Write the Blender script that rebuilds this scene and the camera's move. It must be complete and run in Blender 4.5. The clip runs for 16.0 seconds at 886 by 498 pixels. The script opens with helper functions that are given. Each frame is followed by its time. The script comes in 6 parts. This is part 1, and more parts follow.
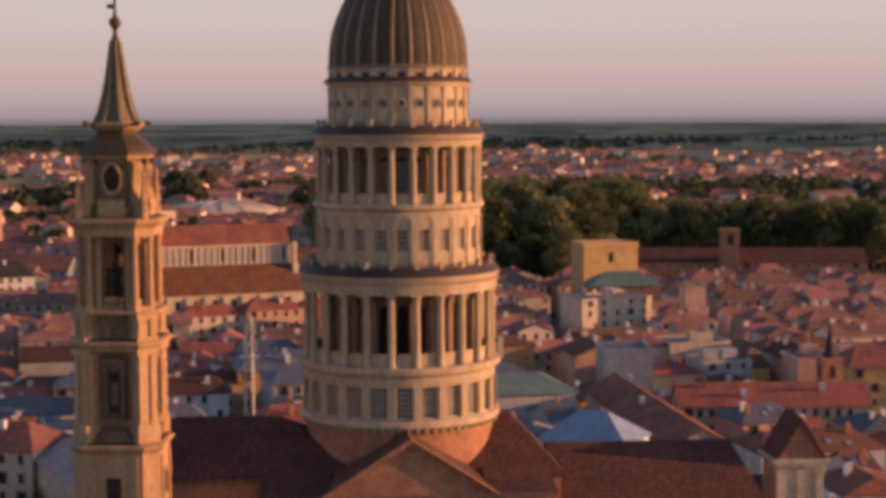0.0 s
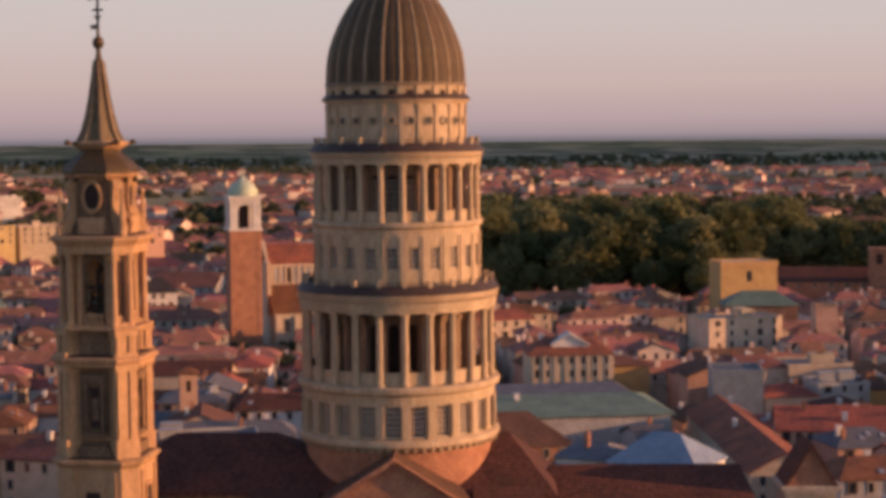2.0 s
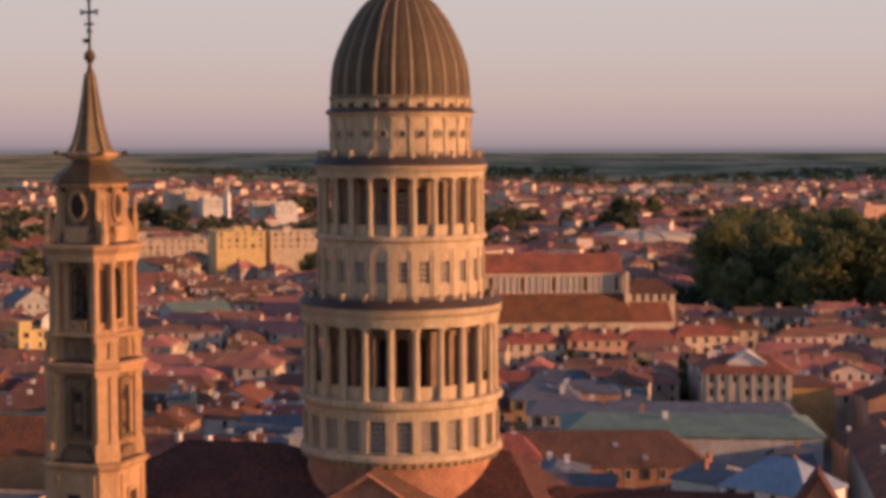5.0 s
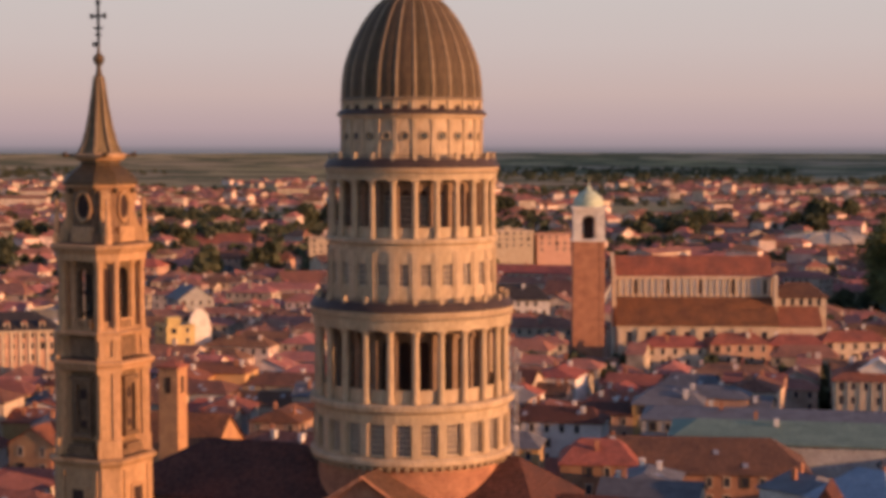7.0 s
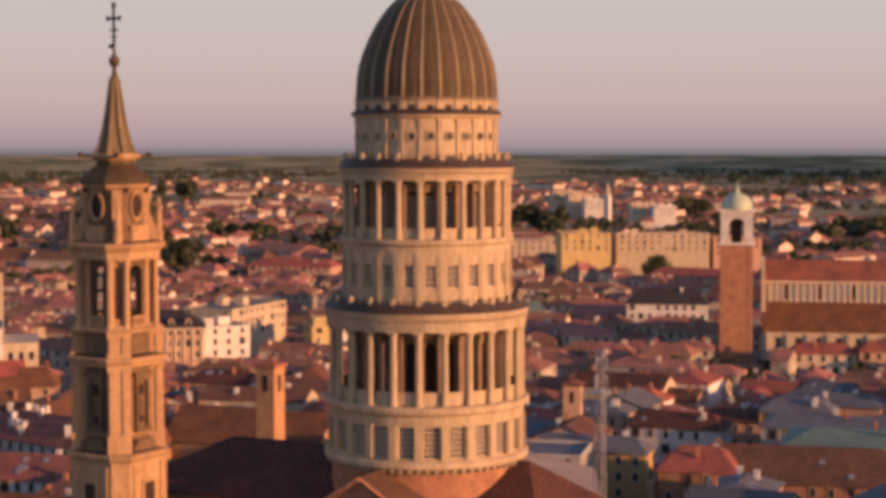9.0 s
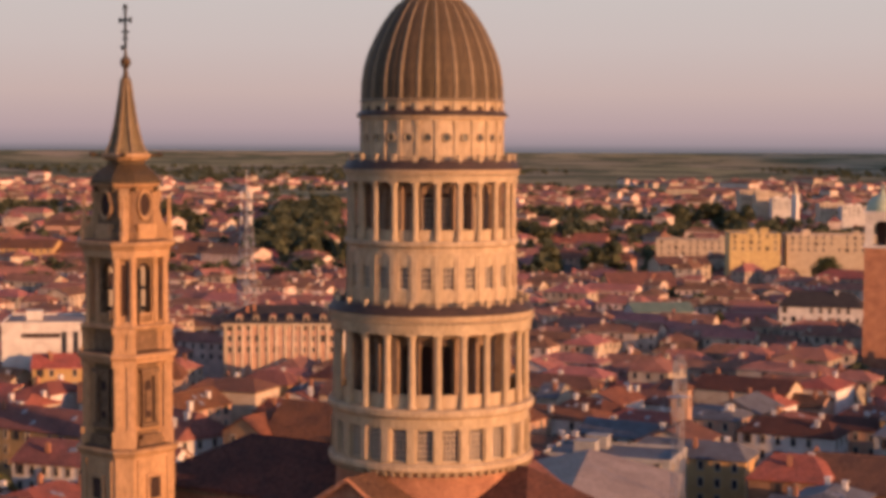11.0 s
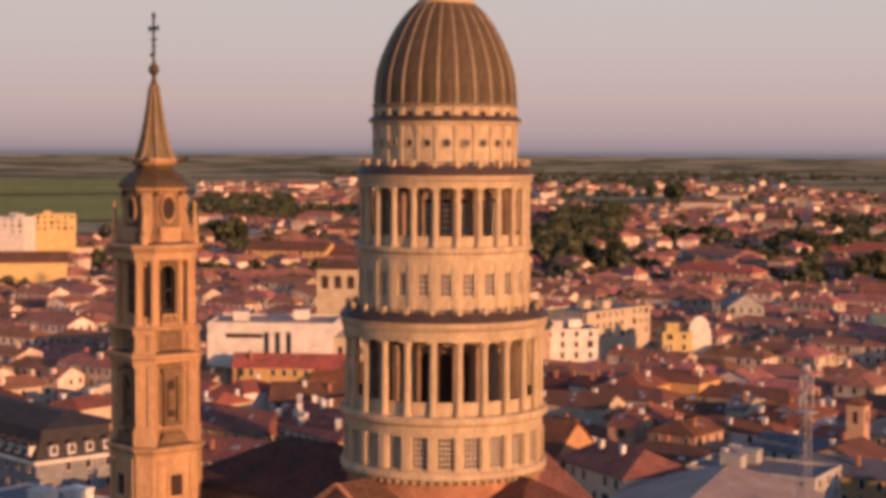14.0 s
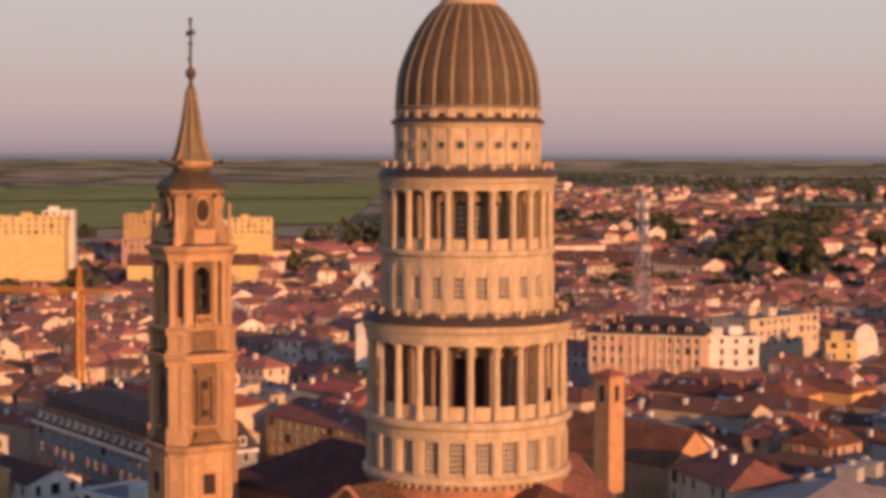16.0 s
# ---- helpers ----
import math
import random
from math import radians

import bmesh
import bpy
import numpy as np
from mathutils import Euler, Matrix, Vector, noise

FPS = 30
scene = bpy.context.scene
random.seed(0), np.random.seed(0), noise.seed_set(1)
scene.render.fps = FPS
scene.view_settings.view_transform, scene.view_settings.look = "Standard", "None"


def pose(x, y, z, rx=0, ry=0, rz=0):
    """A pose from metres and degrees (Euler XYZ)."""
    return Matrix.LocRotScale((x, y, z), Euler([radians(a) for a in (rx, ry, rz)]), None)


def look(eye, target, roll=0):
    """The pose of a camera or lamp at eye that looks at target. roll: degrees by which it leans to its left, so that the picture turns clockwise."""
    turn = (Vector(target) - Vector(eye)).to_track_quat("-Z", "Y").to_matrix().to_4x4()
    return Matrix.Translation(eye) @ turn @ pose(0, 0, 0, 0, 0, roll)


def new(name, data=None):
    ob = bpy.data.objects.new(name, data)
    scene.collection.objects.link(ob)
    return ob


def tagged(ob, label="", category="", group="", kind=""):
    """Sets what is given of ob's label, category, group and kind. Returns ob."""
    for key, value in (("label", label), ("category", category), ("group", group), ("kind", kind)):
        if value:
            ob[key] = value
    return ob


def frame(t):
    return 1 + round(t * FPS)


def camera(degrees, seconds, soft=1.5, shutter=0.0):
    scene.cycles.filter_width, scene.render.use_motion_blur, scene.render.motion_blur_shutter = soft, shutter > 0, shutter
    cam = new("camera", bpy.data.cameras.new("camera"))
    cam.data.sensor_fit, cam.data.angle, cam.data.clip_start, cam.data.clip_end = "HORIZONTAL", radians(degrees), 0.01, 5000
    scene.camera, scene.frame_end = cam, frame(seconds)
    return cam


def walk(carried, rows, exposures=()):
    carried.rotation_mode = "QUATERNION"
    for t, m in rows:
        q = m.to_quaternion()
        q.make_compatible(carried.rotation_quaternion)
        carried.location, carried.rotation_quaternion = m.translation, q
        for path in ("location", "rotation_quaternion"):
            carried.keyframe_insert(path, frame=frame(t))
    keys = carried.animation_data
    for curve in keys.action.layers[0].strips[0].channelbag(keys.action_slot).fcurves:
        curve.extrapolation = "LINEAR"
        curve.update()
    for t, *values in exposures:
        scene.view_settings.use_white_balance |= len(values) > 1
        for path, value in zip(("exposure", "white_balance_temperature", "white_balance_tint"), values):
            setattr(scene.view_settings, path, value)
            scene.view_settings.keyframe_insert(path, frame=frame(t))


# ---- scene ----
cam = camera(28.82, 16.0, soft=4.4)
walk(cam, [
    (0.0, look((11.72, -188.35, 78.11), (4.45, 10.88, 62.26), -0.21)),
    (0.5, look((16.88, -187.59, 77.99), (2.44, 11.30, 62.67), -0.30)),
    (1.0, look((22.06, -186.88, 78.07), (3.10, 11.68, 63.29), -0.33)),
    (1.5, look((27.50, -185.97, 77.92), (3.32, 12.06, 63.82), -0.44)),
    (2.0, look((32.79, -184.91, 77.94), (3.15, 12.41, 64.27), -0.48)),
    (2.5, look((38.11, -183.65, 78.03), (2.84, 12.77, 64.76), -0.34)),
    (3.0, look((43.34, -182.44, 78.06), (2.57, 12.95, 65.24), -0.34)),
    (3.5, look((48.66, -180.95, 78.05), (2.07, 13.14, 65.47), -0.29)),
    (4.0, look((53.84, -179.19, 78.11), (1.34, 13.39, 65.59), -0.21)),
    (6.5, look((78.89, -168.68, 78.41), (-1.83, 13.88, 66.00), 0.02)),
    (7.0, look((83.67, -166.11, 78.48), (-2.89, 13.76, 66.02), 0.02)),
    (7.5, look((88.30, -163.48, 78.46), (-3.69, 13.67, 66.02), 0.06)),
    (8.0, look((92.69, -160.75, 78.42), (-4.36, 13.68, 66.03), 0.03)),
    (8.5, look((97.10, -157.68, 78.25), (-5.42, 13.61, 65.97), -0.06)),
    (9.0, look((101.51, -154.35, 78.28), (-6.58, 13.49, 66.08), 0.02)),
    (11.5, look((122.19, -137.26, 78.91), (-9.73, 12.52, 66.20), 0.33)),
    (12.0, look((126.06, -133.49, 78.96), (-10.48, 12.10, 66.26), 0.36)),
    (12.5, look((129.72, -129.52, 78.89), (-11.08, 11.98, 66.39), 0.26)),
    (13.0, look((133.18, -125.48, 78.84), (-11.84, 11.70, 66.56), 0.22)),
    (13.5, look((136.69, -121.29, 78.76), (-12.55, 11.30, 66.62), 0.28)),
    (14.0, look((140.10, -116.87, 78.90), (-13.30, 10.88, 66.78), 0.30)),
    (14.5, look((143.25, -112.43, 78.84), (-14.19, 10.31, 66.82), 0.36)),
    (15.0, look((146.32, -107.89, 78.81), (-15.08, 9.61, 66.92), 0.28)),
    (15.5, look((149.12, -103.18, 78.83), (-16.21, 8.73, 66.99), 0.27)),
    (16.0, look((151.59, -98.59, 78.70), (-17.31, 7.89, 67.05), 0.18)),
], exposures=((0.0, 1.29), (4.0, 1.25), (9.0, 1.23), (12.0, 1.22), (16.0, 1.18)))

# ---- world, sun, exposure ----
SUN_AZ, SUN_EL = radians(91), radians(8.5)     # azimuth from -y towards +x
world = bpy.data.worlds.new("dusk_sky")
scene.world = world
world.use_nodes = True
wn, wl = world.node_tree.nodes, world.node_tree.links
sky = wn.new("ShaderNodeTexSky")
sky.sky_type, sky.sun_disc = "NISHITA", False
sky.sun_elevation, sky.sun_rotation = SUN_EL, math.pi - SUN_AZ
sky.air_density, sky.dust_density, sky.ozone_density = 1.0, 0.25, 3.0
tint = wn.new("ShaderNodeMix")
tint.data_type, tint.blend_type = "RGBA", "MULTIPLY"
tint.inputs[0].default_value = 1.0
tint.inputs[7].default_value = (1.0, 0.69, 0.65, 1)
wl.new(sky.outputs[0], tint.inputs[6])
wl.new(tint.outputs[2], wn["Background"].inputs[0])
wn["Background"].inputs[1].default_value = 0.15

sun_data = bpy.data.lights.new("sun", "SUN")
sun_data.energy, sun_data.angle, sun_data.color = 3.0, radians(0.6), (1.0, 0.475, 0.215)
sun_way = Vector((math.sin(SUN_AZ) * math.cos(SUN_EL), -math.cos(SUN_AZ) * math.cos(SUN_EL), math.sin(SUN_EL)))
sun = new("sun", sun_data)
sun.matrix_world = look(sun_way * 300, (0, 0, 0))

# ---- materials ----


def mat(name, a, b, rough=0.85, scale=0.4, bump=0.3, metal=0.0, spread=0.0, stretch=(1, 1, 1), island=False, stain=0.35):
    """Two tones mixed by coarse stains and fine grain; spread: brightness change from object to object or island to island."""
    m = bpy.data.materials.new(name)
    m.use_nodes = True
    n, l = m.node_tree.nodes, m.node_tree.links
    p = n["Principled BSDF"]
    co = n.new("ShaderNodeTexCoord")
    mp = n.new("ShaderNodeMapping")
    mp.inputs["Scale"].default_value = stretch
    l.new(co.outputs["Object"], mp.inputs[0])
    big, fine = n.new("ShaderNodeTexNoise"), n.new("ShaderNodeTexNoise")
    big.inputs["Scale"].default_value, big.inputs["Detail"].default_value = scale, 5
    fine.inputs["Scale"].default_value, fine.inputs["Detail"].default_value = scale * 9, 3
    for t in (big, fine):
        l.new(mp.outputs[0], t.inputs["Vector"])
    ramp = n.new("ShaderNodeMapRange")
    ramp.inputs[1].default_value, ramp.inputs[2].default_value = 0.35, 0.68
    l.new(big.outputs[0], ramp.inputs[0])
    mix = n.new("ShaderNodeMix")
    mix.data_type = "RGBA"
    mix.inputs[6].default_value, mix.inputs[7].default_value = (*a, 1), (*b, 1)
    l.new(ramp.outputs[0], mix.inputs[0])
    dirt = n.new("ShaderNodeMapRange")
    dirt.inputs[1].default_value, dirt.inputs[2].default_value = 0.3, 0.7
    dirt.inputs[3].default_value, dirt.inputs[4].default_value = 1 - stain, 1 + stain * 0.6
    l.new(fine.outputs[0], dirt.inputs[0])
    hsv = n.new("ShaderNodeHueSaturation")
    l.new(mix.outputs[2], hsv.inputs["Color"])
    if spread:
        if island:
            src = n.new("ShaderNodeNewGeometry").outputs["Random Per Island"]
        else:
            src = n.new("ShaderNodeObjectInfo").outputs["Random"]
        r = n.new("ShaderNodeMapRange")
        r.inputs[3].default_value, r.inputs[4].default_value = 1 - spread, 1 + spread
        l.new(src, r.inputs[0])
        mul = n.new("ShaderNodeMath")
        mul.operation = "MULTIPLY"
        l.new(r.outputs[0], mul.inputs[0])
        l.new(dirt.outputs[0], mul.inputs[1])
        l.new(mul.outputs[0], hsv.inputs["Value"])
        hue = n.new("ShaderNodeMapRange")
        hue.inputs[3].default_value, hue.inputs[4].default_value = 0.5 + spread * 0.05, 0.5 - spread * 0.05
        l.new(src, hue.inputs[0])
        l.new(hue.outputs[0], hsv.inputs["Hue"])
    else:
        l.new(dirt.outputs[0], hsv.inputs["Value"])
    l.new(hsv.outputs[0], p.inputs["Base Color"])
    p.inputs["Roughness"].default_value, p.inputs["Metallic"].default_value = rough, metal
    p.inputs["Specular IOR Level"].default_value = 0.5 if rough < 0.4 else 0.2
    if bump:
        bp = n.new("ShaderNodeBump")
        bp.inputs["Strength"].default_value, bp.inputs["Distance"].default_value = bump, 0.1
        l.new(fine.outputs[0], bp.inputs["Height"])
        l.new(bp.outputs[0], p.inputs["Normal"])
    return m


def tile_mat(name, a, b, spread=0.3, island=False):
    """Clay pantiles: stains plus rows of tile relief."""
    m = mat(name, a, b, 0.9, 0.25, 0.0, 0, spread, (1, 1, 1), island, 0.5)
    n, l = m.node_tree.nodes, m.node_tree.links
    co = next(x for x in n if x.type == "TEX_COORD")
    w = n.new("ShaderNodeTexWave")
    w.wave_type, w.bands_direction = "BANDS", "X"
    w.inputs["Scale"].default_value, w.inputs["Distortion"].default_value = 1.0, 1.5
    w2 = n.new("ShaderNodeTexWave")
    w2.wave_type, w2.bands_direction = "BANDS", "Z"
    w2.inputs["Scale"].default_value, w2.inputs["Distortion"].default_value = 1.2, 2.5
    for t in (w, w2):
        l.new(co.outputs["Object"], t.inputs["Vector"])
    add = n.new("ShaderNodeMath")
    l.new(w.outputs["Fac"], add.inputs[0])
    l.new(w2.outputs["Fac"], add.inputs[1])
    bp = n.new("ShaderNodeBump")
    bp.inputs["Strength"].default_value, bp.inputs["Distance"].default_value = 0.5, 0.12
    l.new(add.outputs[0], bp.inputs["Height"])
    l.new(bp.outputs[0], n["Principled BSDF"].inputs["Normal"])
    return m


STONE = mat("pale_granite", (0.468, 0.354, 0.228), (0.335, 0.248, 0.155), 0.8, 0.5, 0.25, 0, 0.06, (1, 1, 0.25), stain=0.28)
# Inner-wall plaster toned down: the shade behind the columns is in the colour
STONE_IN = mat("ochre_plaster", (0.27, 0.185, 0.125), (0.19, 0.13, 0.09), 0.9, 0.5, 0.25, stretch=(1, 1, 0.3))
BRICK = mat("red_brick_masonry", (0.40, 0.19, 0.11), (0.28, 0.13, 0.08), 0.9, 0.5, 0.4, stain=0.4)
BRICK_LT = mat("orange_brick_masonry", (0.46, 0.25, 0.12), (0.36, 0.19, 0.10), 0.9, 0.5, 0.3, stain=0.3)
TOWER = mat("warm_weathered_stone", (0.45, 0.275, 0.15), (0.32, 0.195, 0.105), 0.85, 0.45, 0.2, 0, 0.06, (1, 1, 0.3), stain=0.25)
# Dirt and the shade of the tower's recesses are both in this dark tone
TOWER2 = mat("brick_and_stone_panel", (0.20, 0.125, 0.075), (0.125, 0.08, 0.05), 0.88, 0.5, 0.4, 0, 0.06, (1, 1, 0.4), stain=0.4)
LEAD = mat("weathered_dome_slabs", (0.092, 0.062, 0.034), (0.060, 0.043, 0.026), 0.7, 0.5, 0.3, 0, 0.12, (1, 1, 0.2), stain=0.35)
RIB = mat("dome_rib_stone", (0.225, 0.165, 0.102), (0.16, 0.12, 0.076), 0.65, 0.5, 0.3, 0, 0.05, (1, 1, 0.3))
SKIRT = mat("dark_lead_skirt", (0.065, 0.042, 0.035), (0.042, 0.03, 0.027), 0.6, 0.6, 0.2)
IRON = mat("black_iron", (0.03, 0.03, 0.035), (0.05, 0.045, 0.04), 0.5, 2, 0.1, 0.6)
BRONZE = mat("aged_bronze", (0.105, 0.068, 0.036), (0.06, 0.045, 0.027), 0.6, 2, 0.2, 0.3)
COPPER = mat("verdigris_copper", (0.46, 0.50, 0.36), (0.34, 0.40, 0.29), 0.6, 0.6, 0.2, 0.1)
DARKROOF = tile_mat("dark_clay_tiles", (0.115, 0.045, 0.032), (0.075, 0.034, 0.027), 0.06)
TILE = tile_mat("red_clay_tiles", (0.30, 0.105, 0.06), (0.18, 0.072, 0.05), 0.38)
TILE_B = tile_mat("brown_clay_tiles", (0.20, 0.09, 0.06), (0.12, 0.06, 0.045), 0.35)
# Far roofs: haze is put into the tile colour, paler and more muted
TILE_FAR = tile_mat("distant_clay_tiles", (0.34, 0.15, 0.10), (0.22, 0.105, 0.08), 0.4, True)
SLATE = mat("grey_roofing", (0.13, 0.13, 0.14), (0.09, 0.085, 0.09), 0.7, 0.4, 0.2, 0, 0.25)
SLATE_DK = mat("dark_mansard_slate", (0.052, 0.045, 0.044), (0.034, 0.030, 0.030), 0.9, 0.5, 0.2)
GREENROOF = mat("green_sheet_roof", (0.16, 0.215, 0.165), (0.115, 0.16, 0.125), 0.75, 0.25, 0.2, 0.1, 0.1)
BLUEROOF = mat("pale_blue_sheet_roof", (0.26, 0.305, 0.37), (0.20, 0.24, 0.30), 0.45, 0.3, 0.15, 0.1)
PALEROOF = mat("pale_membrane_roof", (0.37, 0.275, 0.22), (0.28, 0.205, 0.165), 0.8, 0.2, 0.15)
CREAM = mat("cream_plaster", (0.54, 0.43, 0.31), (0.44, 0.34, 0.24), 0.9, 0.4, 0.15, 0, 0.15)
WHITE = mat("white_plaster", (0.66, 0.61, 0.55), (0.52, 0.47, 0.42), 0.9, 0.4, 0.15, 0, 0.12)
YELLOW = mat("yellow_plaster", (0.55, 0.405, 0.175), (0.46, 0.335, 0.15), 0.9, 0.4, 0.15, 0, 0.1)
OCHRE = mat("ochre_plaster_wall", (0.52, 0.33, 0.14), (0.43, 0.27, 0.12), 0.9, 0.4, 0.15, 0, 0.12)
PINK = mat("pink_plaster", (0.52, 0.32, 0.22), (0.42, 0.25, 0.18), 0.9, 0.4, 0.15, 0, 0.15)
GREY = mat("grey_plaster", (0.42, 0.40, 0.37), (0.32, 0.30, 0.28), 0.9, 0.4, 0.15, 0, 0.15)
TERRA = mat("terracotta_plaster", (0.30, 0.165, 0.10), (0.22, 0.12, 0.075), 0.9, 0.4, 0.15, 0, 0.1)
# Grey stone darkened: the unlit facade's shade is put into the colour
GREYSTONE = mat("sooty_grey_stone", (0.24, 0.24, 0.245), (0.17, 0.17, 0.175), 0.9, 0.4, 0.2, 0, 0.05)
# Far walls: plaster lightened in colour to stand for distance haze
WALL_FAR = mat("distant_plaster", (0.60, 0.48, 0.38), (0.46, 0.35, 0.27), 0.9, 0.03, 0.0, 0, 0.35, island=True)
GLASS = mat("dark_window_glass", (0.035, 0.04, 0.05), (0.02, 0.022, 0.03), 0.12, 1, 0.0, stain=0.1)
# Near-black tone painted in place of shade inside openings, slots and cores
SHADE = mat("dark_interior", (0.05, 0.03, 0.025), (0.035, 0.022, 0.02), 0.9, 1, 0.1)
FRAME = mat("painted_window_bars", (0.52, 0.43, 0.33), (0.44, 0.36, 0.27), 0.7, 2, 0.1)
SHUTTER = mat("brown_shutters", (0.10, 0.07, 0.05), (0.07, 0.06, 0.045), 0.7, 2, 0.1, 0, 0.4)
LEAF = mat("tree_foliage", (0.20, 0.195, 0.075), (0.115, 0.13, 0.06), 0.8, 0.12, 0.0, 0, 0.5, island=False, stain=0.5)
# Far foliage lifted in colour, as haze would lighten it
LEAF_FAR = mat("distant_foliage", (0.125, 0.13, 0.07), (0.09, 0.10, 0.058), 0.85, 0.02, 0.0, 0, 0.35, island=True, stain=0.4)
for leaf in (LEAF, LEAF_FAR):
    ln_, ll_ = leaf.node_tree.nodes, leaf.node_tree.links
    thin, both = ln_.new("ShaderNodeBsdfTranslucent"), ln_.new("ShaderNodeMixShader")
    both.inputs[0].default_value = 0.4
    ll_.new(ln_["Principled BSDF"].inputs["Base Color"].links[0].from_socket, thin.inputs["Color"])
    ll_.new(ln_["Principled BSDF"].outputs[0], both.inputs[1])
    ll_.new(thin.outputs[0], both.inputs[2])
    ll_.new(both.outputs[0], ln_["Material Output"].inputs[0])
SPIRE = mat("spire_sheeting", (0.165, 0.122, 0.068), (0.11, 0.082, 0.048), 0.65, 0.5, 0.3, 0, 0.05, (1, 1, 0.25))
BARK = mat("bark", (0.10, 0.07, 0.05), (0.06, 0.045, 0.03), 0.9, 2, 0.4)
ASPHALT = mat("street_asphalt", (0.15, 0.13, 0.115), (0.10, 0.09, 0.082), 0.9, 0.05, 0.1)
STEEL = mat("galvanised_steel", (0.42, 0.40, 0.40), (0.32, 0.31, 0.31), 0.5, 2, 0.1, 0.5)
CRANE = mat("orange_crane_paint", (0.60, 0.26, 0.05), (0.48, 0.20, 0.04), 0.5, 1, 0.1)
MEADOW = mat("green_meadow", (0.27, 0.285, 0.105), (0.21, 0.225, 0.09), 0.95, 0.004, 0.0, stain=0.2)


def land_material():
    """Open country: field patches of green, straw and bare earth, all paled in colour for haze."""
    m = mat("open_country", (0.46, 0.335, 0.22), (0.36, 0.275, 0.175), 0.95, 0.003, 0.0, stain=0.3)
    n, l = m.node_tree.nodes, m.node_tree.links
    co = next(x for x in n if x.type == "TEX_COORD")
    mp = n.new("ShaderNodeMapping")
    mp.inputs["Scale"].default_value, mp.inputs["Rotation"].default_value = (0.0016, 0.0034, 0.001), (0, 0, 0.5)
    l.new(co.outputs["Object"], mp.inputs[0])
    v = n.new("ShaderNodeTexVoronoi")
    v.inputs["Scale"].default_value = 1.0
    l.new(mp.outputs[0], v.inputs["Vector"])
    ramp = n.new("ShaderNodeValToRGB")
    e = ramp.color_ramp.elements
    e[0].position, e[0].color = 0.2, (0.19, 0.19, 0.115, 1)
    e[1].position, e[1].color = 0.85, (0.31, 0.26, 0.19, 1)
    e.new(0.5).color = (0.20, 0.225, 0.11, 1)
    sep = n.new("ShaderNodeSeparateColor")
    l.new(v.outputs["Color"], sep.inputs[0])
    l.new(sep.outputs[0], ramp.inputs[0])
    mix = n.new("ShaderNodeMix")
    mix.data_type = "RGBA"
    mix.inputs[0].default_value = 0.6
    p = n["Principled BSDF"]
    old = p.inputs["Base Color"].links[0].from_socket
    l.new(old, mix.inputs[6])
    l.new(ramp.outputs[0], mix.inputs[7])
    patch, edge, wood = n.new("ShaderNodeTexNoise"), n.new("ShaderNodeMapRange"), n.new("ShaderNodeMix")
    patch.inputs["Scale"].default_value, patch.inputs["Detail"].default_value = 0.0055, 7
    edge.inputs[1].default_value, edge.inputs[2].default_value = 0.485, 0.525
    wood.data_type = "RGBA"
    wood.inputs[7].default_value = (0.135, 0.135, 0.085, 1)
    l.new(co.outputs["Object"], patch.inputs["Vector"])
    l.new(patch.outputs[0], edge.inputs[0])
    l.new(edge.outputs[0], wood.inputs[0])
    l.new(mix.outputs[2], wood.inputs[6])
    l.new(wood.outputs[2], p.inputs["Base Color"])
    return m


LAND = land_material()
for soil in (LAND, MEADOW):
    soil.node_tree.nodes["Principled BSDF"].inputs["Specular IOR Level"].default_value = 0.0


def sky_material():
    """The evening sky low over the horizon: lilac haze turning to pale rose and grey; its foot glows as hazy far land.
    """
    m = bpy.data.materials.new("evening_sky")
    m.use_nodes = True
    n, l = m.node_tree.nodes, m.node_tree.links
    n.remove(n["Principled BSDF"])
    em = n.new("ShaderNodeEmission")
    co = n.new("ShaderNodeTexCoord")
    sep = n.new("ShaderNodeSeparateXYZ")
    l.new(co.outputs["Object"], sep.inputs[0])
    mr = n.new("ShaderNodeMapRange")
    mr.inputs[1].default_value, mr.inputs[2].default_value = 0, 700
    l.new(sep.outputs[2], mr.inputs[0])
    ramp = n.new("ShaderNodeValToRGB")
    e = ramp.color_ramp.elements
    # Lowest stops paint the far land in haze below the skyline
    e[0].position, e[0].color = 0.02, (0.135, 0.125, 0.13, 1)
    e[1].position, e[1].color = 0.8, (0.54, 0.495, 0.48, 1)
    for p_, c in ((0.072, (0.175, 0.155, 0.175)), (0.098, (0.32, 0.25, 0.275)), (0.16, (0.43, 0.315, 0.325)), (0.30, (0.52, 0.39, 0.365)), (0.50, (0.54, 0.45, 0.43))):
        e.new(p_).color = (*c, 1)
    l.new(mr.outputs[0], ramp.inputs[0])
    l.new(ramp.outputs[0], em.inputs[0])
    em.inputs[1].default_value = 0.475
    l.new(em.outputs[0], n["Material Output"].inputs[0])
    return m


SKYBAND = sky_material()

# ---- mesh helpers ----


def mesh_of(name, bm, *mats):
    me = bpy.data.meshes.new(name)
    bm.to_mesh(me)
    bm.free()
    for m in mats:
        me.materials.append(m)
    return me


def smooth(me):
    for f in me.polygons:
        f.use_smooth = True
    return me


def hang(name, me, parent, m=None, label=""):
    """A mesh object as a part under parent."""
    ob = new(name, me)
    ob.parent = parent
    if m is not None:
        ob.matrix_basis = m
    if label:
        ob["label"] = label
    return ob


def part(name, bm, material, parent, label="", m=None):
    return hang(name, mesh_of(name, bm, material), parent, m, label)


def thing(name, m, label, category, group="", kind=""):
    ob = new(name)
    ob.empty_display_size = 0.5
    ob.matrix_basis = m
    return tagged(ob, label, category, group, kind)


